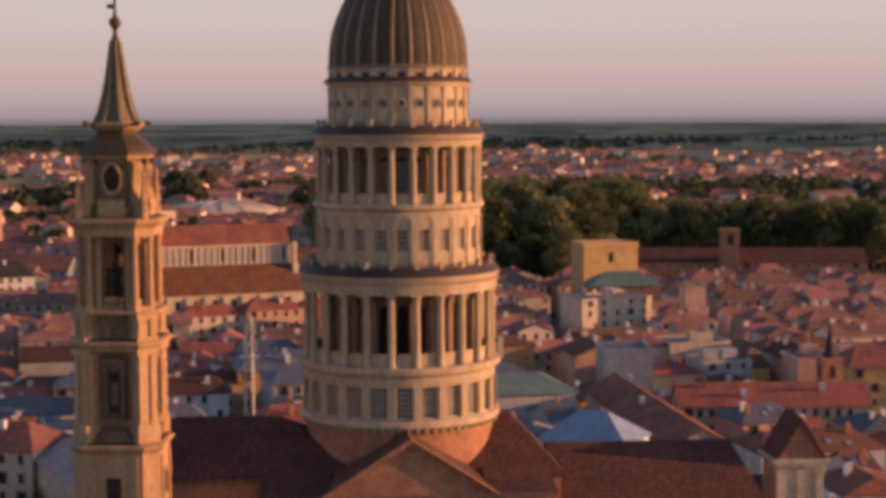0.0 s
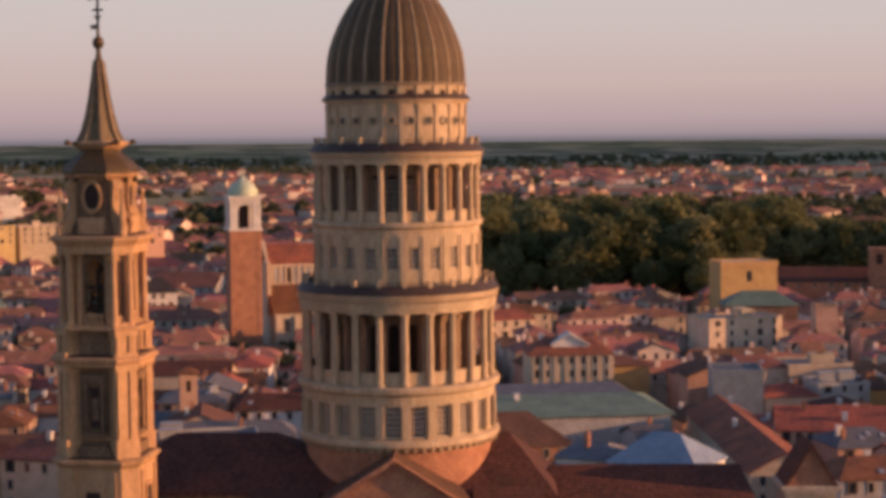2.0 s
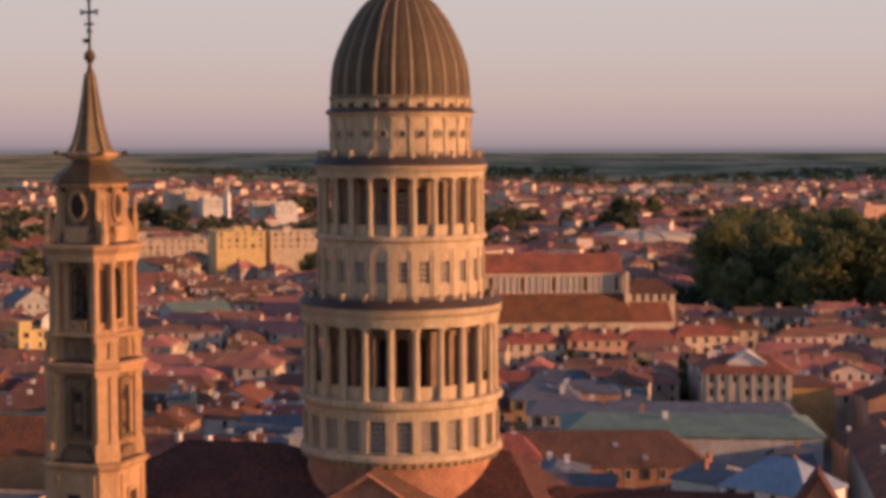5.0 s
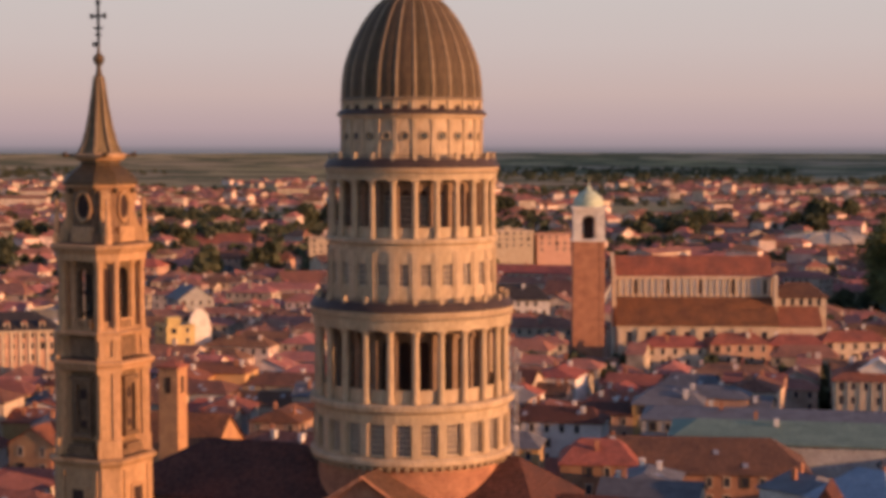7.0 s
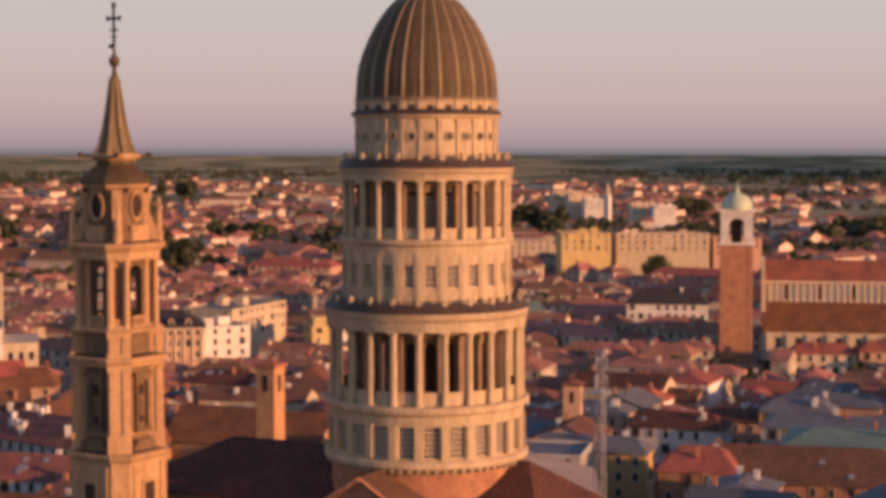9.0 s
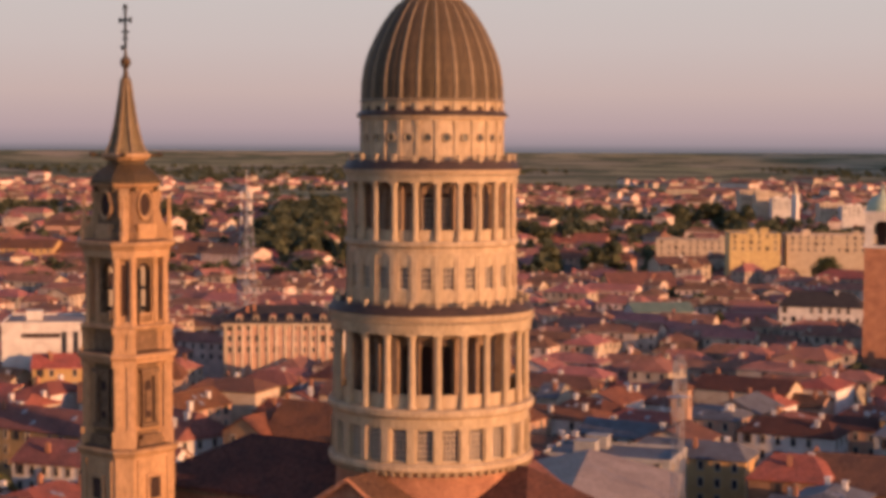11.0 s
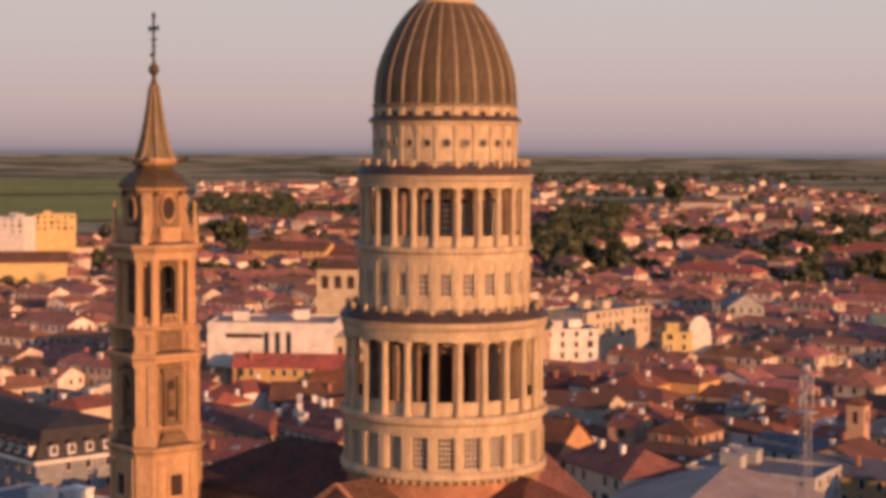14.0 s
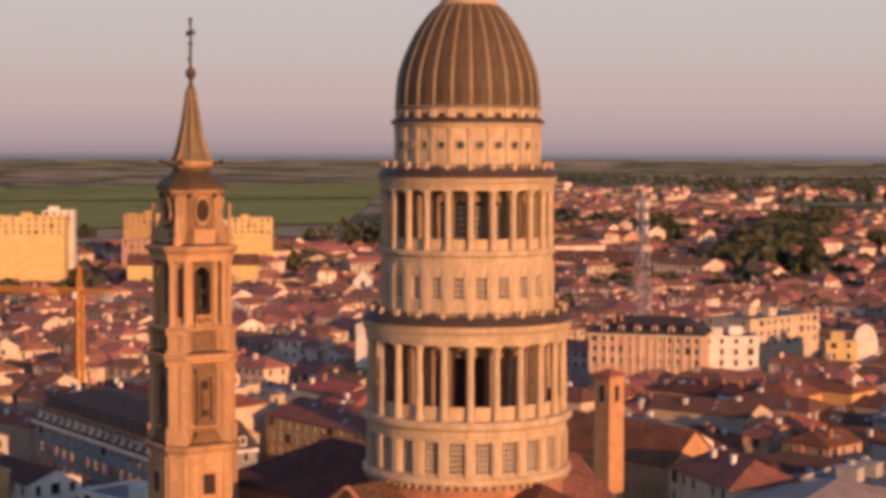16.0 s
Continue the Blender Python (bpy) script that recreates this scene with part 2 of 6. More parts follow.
def box(bm, x0, x1, y0, y1, z0, z1, m=None, mi=0):
    v = [bm.verts.new((x, y, z)) for z in (z0, z1) for x, y in ((x0, y0), (x1, y0), (x1, y1), (x0, y1))]
    if m is not None:
        for w in v:
            w.co = m @ w.co
    for q in ((3, 2, 1, 0), (4, 5, 6, 7), (0, 1, 5, 4), (1, 2, 6, 5), (2, 3, 7, 6), (3, 0, 4, 7)):
        bm.faces.new([v[i] for i in q]).material_index = mi
    return v


def boxes(*dims):
    bm = bmesh.new()
    for d in dims:
        box(bm, *d)
    return bm


def lathe(profile, segs=96, closed=True, turn=0.0):
    """A ring turned from a closed (or open) outline of (radius, height)."""
    bm = bmesh.new()
    rows = []
    for i in range(segs):
        a = turn + 2 * math.pi * i / segs
        rows.append([bm.verts.new((r * math.cos(a), r * math.sin(a), z)) for r, z in profile])
    n = len(profile)
    for i in range(segs):
        a, b = rows[i], rows[(i + 1) % segs]
        for j in range(n if closed else n - 1):
            k = (j + 1) % n
            bm.faces.new((a[j], b[j], b[k], a[k]))
    bmesh.ops.recalc_face_normals(bm, faces=bm.faces)
    return bm


def band(r0, r1, z0, z1, segs=96):
    return lathe([(r0, z0), (r1, z0), (r1, z1), (r0, z1)], segs)


def turned(profile, segs=12):
    """A solid turned about its own axis, from foot to top."""
    bm = lathe([(0.001, profile[0][1])] + profile + [(0.001, profile[-1][1])], segs, closed=False)
    return bm


def gable_roof(bm, w, d, z, rise, hip=0.0, over=0.4, thick=0.22, mi=0):
    """A pitched roof with its ridge along x over w x d; hip: how far the ridge ends draw in."""
    x, y = w / 2 + over, d / 2 + over
    r = max(x - hip, 0.05)
    low = z - over * rise / (d / 2)
    top = [(-x, -y, low), (x, -y, low), (x, y, low), (-x, y, low), (-r, 0, z + rise), (r, 0, z + rise)]
    v = [bm.verts.new(c) for c in top] + [bm.verts.new((a, b, c - thick)) for a, b, c in top]
    fs = [(0, 1, 5, 4), (2, 3, 4, 5), (1, 2, 5), (3, 0, 4), (7, 6, 10, 11), (9, 8, 11, 10), (8, 7, 11), (6, 9, 10),
          (1, 0, 6, 7), (3, 2, 8, 9), (2, 1, 7, 8), (0, 3, 9, 6)]
    if hip == 0:
        fs = [f for f in fs if f not in ((1, 2, 5), (3, 0, 4), (8, 7, 11), (6, 9, 10), (2, 1, 7, 8), (0, 3, 9, 6))]
        fs += [(1, 7, 11, 5), (5, 11, 8, 2), (3, 9, 10, 4), (4, 10, 6, 0)]
    for f in fs:
        bm.faces.new([v[i] for i in f]).material_index = mi


def wall_shell(bm, w, d, h, rise=0.0, z0=0.0):
    """Walls of a house with pointed ends when rise is given."""
    v = [bm.verts.new(c) for c in ((-w / 2, -d / 2, z0), (w / 2, -d / 2, z0), (w / 2, d / 2, z0), (-w / 2, d / 2, z0),
                                   (-w / 2, -d / 2, h), (w / 2, -d / 2, h), (w / 2, d / 2, h), (-w / 2, d / 2, h))]
    bm.faces.new((v[0], v[1], v[5], v[4]))
    bm.faces.new((v[2], v[3], v[7], v[6]))
    if rise:
        a, b = bm.verts.new((-w / 2, 0, h + rise - 0.12)), bm.verts.new((w / 2, 0, h + rise - 0.12))
        bm.faces.new((v[1], v[2], v[6], b, v[5]))
        bm.faces.new((v[3], v[0], v[4], a, v[7]))
    else:
        bm.faces.new((v[1], v[2], v[6], v[5]))
        bm.faces.new((v[3], v[0], v[4], v[7]))
        bm.faces.new((v[4], v[5], v[6], v[7]))


def spun(a, r, z=0.0):
    """Pose on a ring: local x points outwards."""
    return Matrix.Rotation(a, 4, "Z") @ Matrix.Translation((r, 0, z))

# ---- ground ----


def ground_height(d):
    return -0.02 if d < 1500 else 46.0 * ((d - 1500) / 3150) ** 2


bm = bmesh.new()
rings = [0, 60, 150, 300, 500, 800, 1100, 1500, 1800, 2100, 2400, 2700, 3000, 3300, 3600, 3900, 4200, 4450, 4650]
prev = None
for d in rings:
    if d == 0:
        row = [bm.verts.new((0, 0, -0.02))]
    else:
        row = [bm.verts.new((d * math.cos(a), d * math.sin(a), ground_height(d) + (noise.noise((math.cos(a) * 6, math.sin(a) * 6, d / 900)) * 3 if d > 3200 else 0)))
               for a in (2 * math.pi * i / 96 for i in range(96))]
    if prev:
        for i in range(96):
            j = (i + 1) % 96
            bm.faces.new((prev[0], row[i], row[j]) if len(prev) == 1 else (prev[i], row[i], row[j], prev[j]))
    prev = row
ground = new("ground", smooth(mesh_of("ground", bm, LAND)))
tagged(ground, "flat open country of fields around the town", "ground", kind="structure")
bm = lathe([(0.001, 0), (640, 0)], 64, closed=False)
pavement = new("pavement", mesh_of("pavement", bm, ASPHALT))
tagged(pavement, "grey stone-paved streets between the town's houses", "pavement", kind="structure")
bm = bmesh.new()
for x0, y0, x1, y1, x2, y2, x3, y3 in ((-1440, 400, -1400, 760, -2050, 1170, -2150, 620), (-2190, 632, -2085, 1190, -2650, 1530, -2700, 830), (-1420, 200, -1440, 370, -2500, 640, -2500, 180)):
    q = [bm.verts.new((x, y, max(0.3, ground_height(math.hypot(x, y)) + 1.5))) for x, y in ((x0, y0), (x1, y1), (x2, y2), (x3, y3))]
    bm.faces.new(q[::-1])
meadow = new("meadow", mesh_of("meadow", bm, MEADOW))
tagged(meadow, "wide bright green meadow beyond the last houses", "meadow", kind="structure")

bm = bmesh.new()
arc = [(4700 * math.cos(a), 4700 * math.sin(a)) for a in (radians(40 + 5 * i) for i in range(33))]
lo, hi = [bm.verts.new((x, y, 0)) for x, y in arc], [bm.verts.new((x, y, 760)) for x, y in arc]
for i in range(32):
    bm.faces.new((lo[i], hi[i], hi[i + 1], lo[i + 1]))
backdrop = new("backdrop", mesh_of("backdrop", bm, SKYBAND))
tagged(backdrop, "hazy lilac and rose evening sky over a painted strip of hazy far land", "sky", kind="structure")

# ---- the great dome over the church crossing ----
PHI = radians(-76.11)
STEP = radians(15)
dome = thing("domed_tower", pose(0, 0, 0), "tall pale stone domed tower with two rings of columns", "dome")


def ring_part(name, profile, material, label="", parent=None, segs=96):
    me = mesh_of(name, lathe(profile, segs, turn=PHI), material)
    return hang(name, me, parent or dome, None, label)


def around(name, me, r, z, half=False, count=24, parent=None, label=""):
    made = []
    for i in range(count):
        a = PHI + (2 * math.pi / count) * (i + (0.5 if half else 0))
        made.append(hang(name, me, parent or dome, spun(a, r, z), label))
    return made


def cornice(z0, z1, r0, r1, back):
    """A stepped moulding outline growing from r0 at z0 to r1 at z1."""
    h = z1 - z0
    return [(back, z0), (r0, z0), (r0 + 0.1 * (r1 - r0), z0 + 0.3 * h), (r0 + 0.45 * (r1 - r0), z0 + 0.38 * h), (r0 + 0.55 * (r1 - r0), z0 + 0.62 * h),
            (r1, z0 + 0.7 * h), (r1, z1 - 0.05 * h), (r1 - 0.06, z1), (back, z1)]


def window_mesh(name, w, h, cols, rows, bar=0.09, depth=0.12):
    """Window bars as one mesh, x outwards, centred on y, from z = 0."""
    bm = bmesh.new()
    for i in range(cols + 1):
        y = -w / 2 + w * i / cols
        box(bm, 0, depth, y - bar / 2, y + bar / 2, -bar / 2, h + bar / 2)
    for j in range(rows + 1):
        z = h * j / rows
        for i in range(cols):
            y0 = -w / 2 + w * i / cols + bar / 2
            box(bm, 0.01, depth - 0.01, y0, y0 + w / cols - bar, z - bar / 2, z + bar / 2)
    return mesh_of(name, bm, FRAME)


def pane_mesh(name, w, h, material=GLASS):
    return mesh_of(name, boxes((-0.05, 0.02, -w / 2, w / 2, 0, h)), material)


def glazed(name, me_bar, me_pane, r, z, parent=None):
    for ob in around(name, me_bar, r, z, True, parent=parent):
        hang("pane", me_pane, ob, None)


ring_part("brick_base", [(9.2, 30), (10.2, 30), (10.2, 44.6), (9.2, 44.6)], BRICK, "red brick cylinder under the stone drum")
ring_part("base_moulding", [(9.4, 44.6), (10.2, 44.6), (10.75, 45.0), (11.0, 45.15), (11.0, 45.6), (10.75, 45.8), (9.4, 45.8)], STONE)
bracket_me = mesh_of("bracket", boxes((10.15, 10.8, -0.16, 0.16, 44.55, 45.02)), STONE)
for i in range(72):
    hang("bracket", bracket_me, dome, Matrix.Rotation(PHI + i * radians(5), 4, "Z"))
# window storey
ring_part("window_storey_wall", [(9.3, 45.8), (9.9, 45.8), (9.9, 49.6), (9.3, 49.6)], STONE_IN)
pier = mesh_of("pier", boxes((-0.75, 0, -0.56, 0.56, 0, 3.85), (0, 0.16, -0.4, 0.4, 0.25, 3.6)), STONE)
around("pier", pier, 10.5, 45.8)
ring_part("window_sill_ring", [(9.5, 45.78), (10.42, 45.78), (10.42, 46.05), (9.5, 46.05)], STONE)
glazed("window", window_mesh("window", 1.55, 3.2, 4, 6, 0.11, 0.14), pane_mesh("pane", 1.55, 3.2), 9.95, 46.1)
ring_part("window_head_ring", [(9.5, 49.35), (10.45, 49.35), (10.45, 49.66), (9.5, 49.66)], STONE)
ring_part("plinth_fascia", [(9.0, 49.66), (10.5, 49.66), (10.5, 50.45), (9.0, 50.45)], STONE)
ring_part("plinth_band", [(8.0, 50.45), (10.75, 50.5), (11.05, 50.75), (11.1, 51.2), (11.0, 51.4), (10.6, 51.45), (8.0, 51.45)], STONE)


def column_mesh(name, h, r):
    prof = [(r * 1.35, 0), (r * 1.35, 0.18), (r * 1.15, 0.2), (r * 1.22, 0.32), (r, 0.42), (r, h * 0.35), (r * 0.86, h - 0.75), (r * 0.95, h - 0.72),
            (r * 0.92, h - 0.6), (r * 1.05, h - 0.45), (r * 1.28, h - 0.2), (r * 1.3, h - 0.16)]
    bm = turned(prof, 16)
    box(bm, -r * 1.4, r * 1.4, -r * 1.4, r * 1.4, h - 0.16, h)
    return mesh_of(name, bm, STONE)


def arched_bay(name, w, h, width, depth, material):
    """A wall bay with a round-headed opening, x outwards; open behind."""
    bm = bmesh.new()
    n = 10
    arc = [(w / 2, 0)] + [(w / 2 * math.cos(math.pi * i / n), h - w / 2 + w / 2 * math.sin(math.pi * i / n)) for i in range(n + 1)] + [(-w / 2, 0)]
    edge = [(width / 2, 0)] + [(width / 2 if i < n / 2 else (0 if i == n / 2 else -width / 2), h + 0.9 if i else h - w / 2) for i in range(n + 1)] + [(-width / 2, 0)]
    edge[-2] = (-width / 2, h - w / 2)
    fi = [bm.verts.new((0, y, z)) for y, z in arc]
    fo = [bm.verts.new((0, y, z)) for y, z in edge]
    bi = [bm.verts.new((-depth, y, z)) for y, z in arc]
    for i in range(len(arc) - 1):
        if (fo[i].co - fo[i + 1].co).length > 1e-4:
            bm.faces.new((fi[i], fo[i], fo[i + 1], fi[i + 1]))
        else:
            bm.faces.new((fi[i], fo[i], fi[i + 1]))
        bm.faces.new((bi[i], fi[i], fi[i + 1], bi[i + 1]))
    bmesh.ops.remove_doubles(bm, verts=bm.verts, dist=1e-4)
    return mesh_of(name, bm, material)


# lower colonnade
around("column", column_mesh("column", 7.65, 0.40), 10.15, 51.45, label="tall round stone column with a carved capital")
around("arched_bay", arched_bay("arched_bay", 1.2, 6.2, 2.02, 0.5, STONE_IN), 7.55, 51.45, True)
# Core ring coloured near-black for the shade between the columns
ring_part("inner_core", [(6.6, 51.4), (6.9, 51.4), (6.9, 59.2), (6.6, 59.2)], SHADE, "inner wall coloured dark for shade behind the columns")
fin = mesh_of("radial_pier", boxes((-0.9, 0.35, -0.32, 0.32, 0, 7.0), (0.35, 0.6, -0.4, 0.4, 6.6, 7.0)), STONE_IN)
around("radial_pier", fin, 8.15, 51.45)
parapet = mesh_of("parapet", boxes((-0.1, 0.1, -0.85, 0.85, 0.0, 1.25), (-0.16, 0.16, -0.86, 0.86, 1.25, 1.42)), STONE)
around("parapet", parapet, 9.85, 51.45, True)
ring_part("architrave", [(7.4, 59.05), (10.65, 59.05), (10.65, 59.5), (10.75, 59.52), (10.75, 60.1), (7.4, 60.1)], STONE)
dentil_me = mesh_of("dentil", boxes((10.5, 10.95, -0.15, 0.15, 60.08, 60.42)), STONE)
for i in range(120):
    hang("dentil", dentil_me, dome, Matrix.Rotation(PHI + i * radians(3), 4, "Z"))
ring_part("cornice", cornice(60.1, 60.95, 10.6, 11.0, 7.4), STONE)
ring_part("lead_skirt", [(8.9, 60.95), (11.05, 60.96), (11.05, 61.06), (10.35, 61.95), (10.1, 61.95), (10.0, 61.4), (8.9, 61.4)], SKIRT, "dark lead-covered gallery parapet")


def gallery(r, z):
    """Small stone posts on the parapet, joined by an iron handrail."""
    post = mesh_of("railing_post", boxes((-0.17, 0.2, -0.2, 0.2, -0.3, 0.66), (-0.22, 0.26, -0.25, 0.25, 0.66, 0.8)), STONE)
    around("railing_post", post, r, z)
    bm = bmesh.new()
    half = r * math.tan(STEP / 2) - 0.15
    box(bm, -0.04, 0.04, -half, half, 0.5, 0.58)
    around("handrail", mesh_of("handrail", bm, IRON), r * math.cos(STEP / 2), z, True)


gallery(10.3, 61.65)
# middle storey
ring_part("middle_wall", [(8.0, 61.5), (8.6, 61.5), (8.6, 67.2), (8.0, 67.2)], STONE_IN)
pier2 = mesh_of("pier", boxes((-0.55, 0, -0.62, 0.62, 0, 5.6), (0, 0.12, -0.3, 0.3, 0.2, 5.4)), STONE)
around("pier", pier2, 9.0, 61.6)
sill = mesh_of("window_apron", boxes((-0.5, 0, -0.6, 0.6, 0, 1.9)), STONE)
around("window_apron", sill, 8.93, 61.6, True)
lintel = mesh_of("window_lintel", boxes((-0.5, 0, -0.6, 0.6, 0, 1.35)), STONE)
around("window_lintel", lintel, 8.93, 65.85, True)
glazed("window", window_mesh("window", 1.05, 2.25, 3, 4, 0.1, 0.12), pane_mesh("pane", 1.05, 2.25), 8.62, 63.55)
ring_part("plinth_fascia", [(6.5, 67.2), (8.95, 67.2), (8.95, 67.75), (6.5, 67.75)], STONE)
ring_part("plinth_band", [(6.5, 67.75), (9.1, 67.78), (9.32, 67.95), (9.35, 68.3), (9.25, 68.43), (9.0, 68.45), (6.5, 68.45)], STONE)
# upper colonnade
around("column", column_mesh("column", 6.1, 0.345), 8.7, 68.45, label="round stone column with a carved capital")
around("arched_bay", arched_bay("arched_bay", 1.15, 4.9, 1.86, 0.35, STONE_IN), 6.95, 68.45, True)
# Near-black again: shade of the upper colonnade put into the core's colour
ring_part("inner_core", [(6.1, 68.4), (6.35, 68.4), (6.35, 74.6), (6.1, 74.6)], SHADE, "inner wall coloured dark for shade behind the columns")
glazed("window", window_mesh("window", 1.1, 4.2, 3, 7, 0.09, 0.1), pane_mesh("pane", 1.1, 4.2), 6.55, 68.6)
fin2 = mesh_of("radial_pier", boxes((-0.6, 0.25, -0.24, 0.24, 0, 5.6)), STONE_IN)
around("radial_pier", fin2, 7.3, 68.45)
parapet2 = mesh_of("parapet", boxes((-0.09, 0.09, -0.72, 0.72, 0.0, 1.0), (-0.14, 0.14, -0.73, 0.73, 1.0, 1.15)), STONE)
around("parapet", parapet2, 8.4, 68.45, True)
ring_part("architrave", [(6.2, 74.5), (9.05, 74.5), (9.05, 74.8), (9.12, 74.82), (9.12, 75.15), (6.2, 75.15)], STONE)
dentil_me = mesh_of("dentil", boxes((8.9, 9.28, -0.12, 0.12, 75.1, 75.36)), STONE)
for i in range(120):
    hang("dentil", dentil_me, dome, Matrix.Rotation(PHI + i * radians(3), 4, "Z"))
ring_part("cornice", cornice(75.1, 75.75, 8.95, 9.4, 6.2), STONE)
ring_part("lead_skirt", [(7.4, 75.75), (9.45, 75.76), (9.45, 75.86), (8.85, 76.75), (8.62, 76.75), (8.5, 76.2), (7.4, 76.2)], SKIRT, "dark lead-covered gallery parapet")
gallery(8.78, 76.5)
# attic drum with round windows
ring_part("attic_wall", [(6.9, 76.2), (7.5, 76.2), (7.5, 80.9), (6.9, 80.9)], STONE)
strip = mesh_of("pilaster", boxes((-0.2, 0.16, -0.2, 0.2, 0, 4.5), (-0.2, 0.22, -0.26, 0.26, 4.1, 4.5)), STONE)
around("pilaster", strip, 7.5, 76.3)
turn_out = Matrix.Rotation(math.pi / 2, 4, "Y")
bm = lathe([(0.36, -0.1), (0.52, -0.1), (0.52, 0.14), (0.44, 0.18), (0.36, 0.05)], 16)
bm.transform(turn_out)
eye_ring = mesh_of("round_window", bm, STONE)
bm = turned([(0.38, 0.0), (0.38, 0.04)], 16)
bm.transform(turn_out)
eye_pane = mesh_of("pane", bm, GLASS)
for ob in around("round_window", eye_ring, 7.47, 79.05, True):
    hang("pane", eye_pane, ob, None)
ring_part("dome_cornice", cornice(80.8, 81.3, 7.6, 8.0, 6.8), STONE)
ring_part("cornice_flashing", [(7.2, 81.32), (8.06, 81.3), (8.06, 81.46), (7.62, 81.85), (7.2, 81.85)], SKIRT)
ring_part("small_attic", [(6.8, 81.5), (7.42, 81.5), (7.42, 82.6), (7.55, 82.62), (7.55, 82.8), (6.8, 82.8)], STONE)
slot = mesh_of("attic_opening", boxes((-0.1, 0.06, -0.36, 0.36, 0, 0.42)), SHADE)
around("attic_opening", slot, 7.4, 81.85, True)
slot2 = mesh_of("attic_block", boxes((-0.1, 0.2, -0.3, 0.3, 0, 1.05)), STONE)
around("attic_block", slot2, 7.4, 81.65)
PROFILE = [(7.5, 82.75), (7.5, 83.6), (7.42, 85.0), (7.2, 86.5), (6.72, 88.0), (6.08, 89.5), (5.28, 91.0), (4.52, 92.1), (3.82, 92.95), (3.05, 93.6)]


def dome_panel():
    bm = bmesh.new()
    rows = []
    for k in range(5):
        a = STEP * (k / 4 - 0.5)
        sag = 0.12 * (1 - (2 * k / 4 - 1) ** 2)
        rows.append([bm.verts.new(((r - 0.10 + sag * 0.9) * math.cos(a), (r - 0.10 + sag * 0.9) * math.sin(a), z)) for r, z in PROFILE])
    for k in range(4):
        for j in range(len(PROFILE) - 1):
            bm.faces.new((rows[k][j], rows[k + 1][j], rows[k + 1][j + 1], rows[k][j + 1]))
    return smooth(mesh_of("dome_panel", bm, LEAD))


def dome_rib():
    bm = bmesh.new()
    rows = []
    for r, z in PROFILE:
        wd = 0.07 + 0.13 * r / 7.5
        rows.append([bm.verts.new((r + dr, y, z)) for dr, y in ((-0.3, -wd * 1.5), (0.02, -wd), (0.1, 0), (0.02, wd), (-0.3, wd * 1.5))])
    for a, b in zip(rows, rows[1:]):
        for j in range(4):
            bm.faces.new((a[j], a[j + 1], b[j + 1], b[j]))
    return mesh_of("dome_rib", bm, RIB)


panel, rib = dome_panel(), dome_rib()
for i in range(24):
    hang("dome_panel", panel, dome, Matrix.Rotation(PHI + STEP * (i + 0.5), 4, "Z"))
    hang("dome_rib", rib, dome, Matrix.Rotation(PHI + STEP * i, 4, "Z"))
ring_part("dome_rim", [(7.0, 82.75), (7.72, 82.78), (7.72, 82.95), (7.5, 83.1), (7.0, 83.1)], RIB)
lantern = ring_part("lantern", [(0.01, 93.4), (3.1, 93.4), (3.1, 93.8), (2.85, 93.9), (2.7, 95.2), (2.95, 95.4), (2.95, 95.7), (1.8, 96.4), (0.01, 96.6)], STONE, "round stone lantern base crowning the dome", segs=48)

# ---- the church under the dome ----
CH = radians(7.5)
church = thing("church", Matrix.Rotation(CH, 4, "Z"), "large brick church with dark tiled roofs under the dome", "church")


def roof_arm(name, x, y, turn, w, d, z, rise, hip, material, over=0.5):
    bm = bmesh.new()
    gable_roof(bm, w, d, z, rise, hip, over, 0.35)
    return part(name, bm, material, church, "", pose(x, y, 0, 0, 0, turn))


def wall_arm(name, x, y, turn, w, d, h, rise, material):
    bm = bmesh.new()
    wall_shell(bm, w, d, h, rise)
    return part(name, bm, material, church, "", pose(x, y, 0, 0, 0, turn))


wall_arm("choir_wall", -19, 0, 0, 28, 18, 40.4, 0, BRICK)
roof_arm("choir_roof", -19, 0, 0, 28, 18, 40.5, 4.5, 9, DARKROOF)
wall_arm("transept_wall", 0, -6, 90, 19, 16.5, 39.6, 5.2, BRICK)
roof_arm("transept_roof", 0, -6, 90, 19, 16.5, 39.6, 5.3, 0, TILE_B)
wall_arm("transept_wall", 0, 8, 90, 15, 16.5, 39.6, 5.2, BRICK)
roof_arm("transept_roof", 0, 8, 90, 15, 16.5, 39.6, 5.3, 0, TILE_B)
wall_arm("arm_wall", 9, 0, 0, 15, 18, 40.0, 0, BRICK)
roof_arm("arm_roof", 9, 0, 0, 15, 18, 40.0, 5.0, 5, DARKROOF)
wall_arm("nave_wall", 27, 1, 0, 24, 19, 35.5, 0, BRICK)
roof_arm("nave_roof", 27, 1, 0, 24, 19, 35.5, 5.6, 2, DARKROOF)
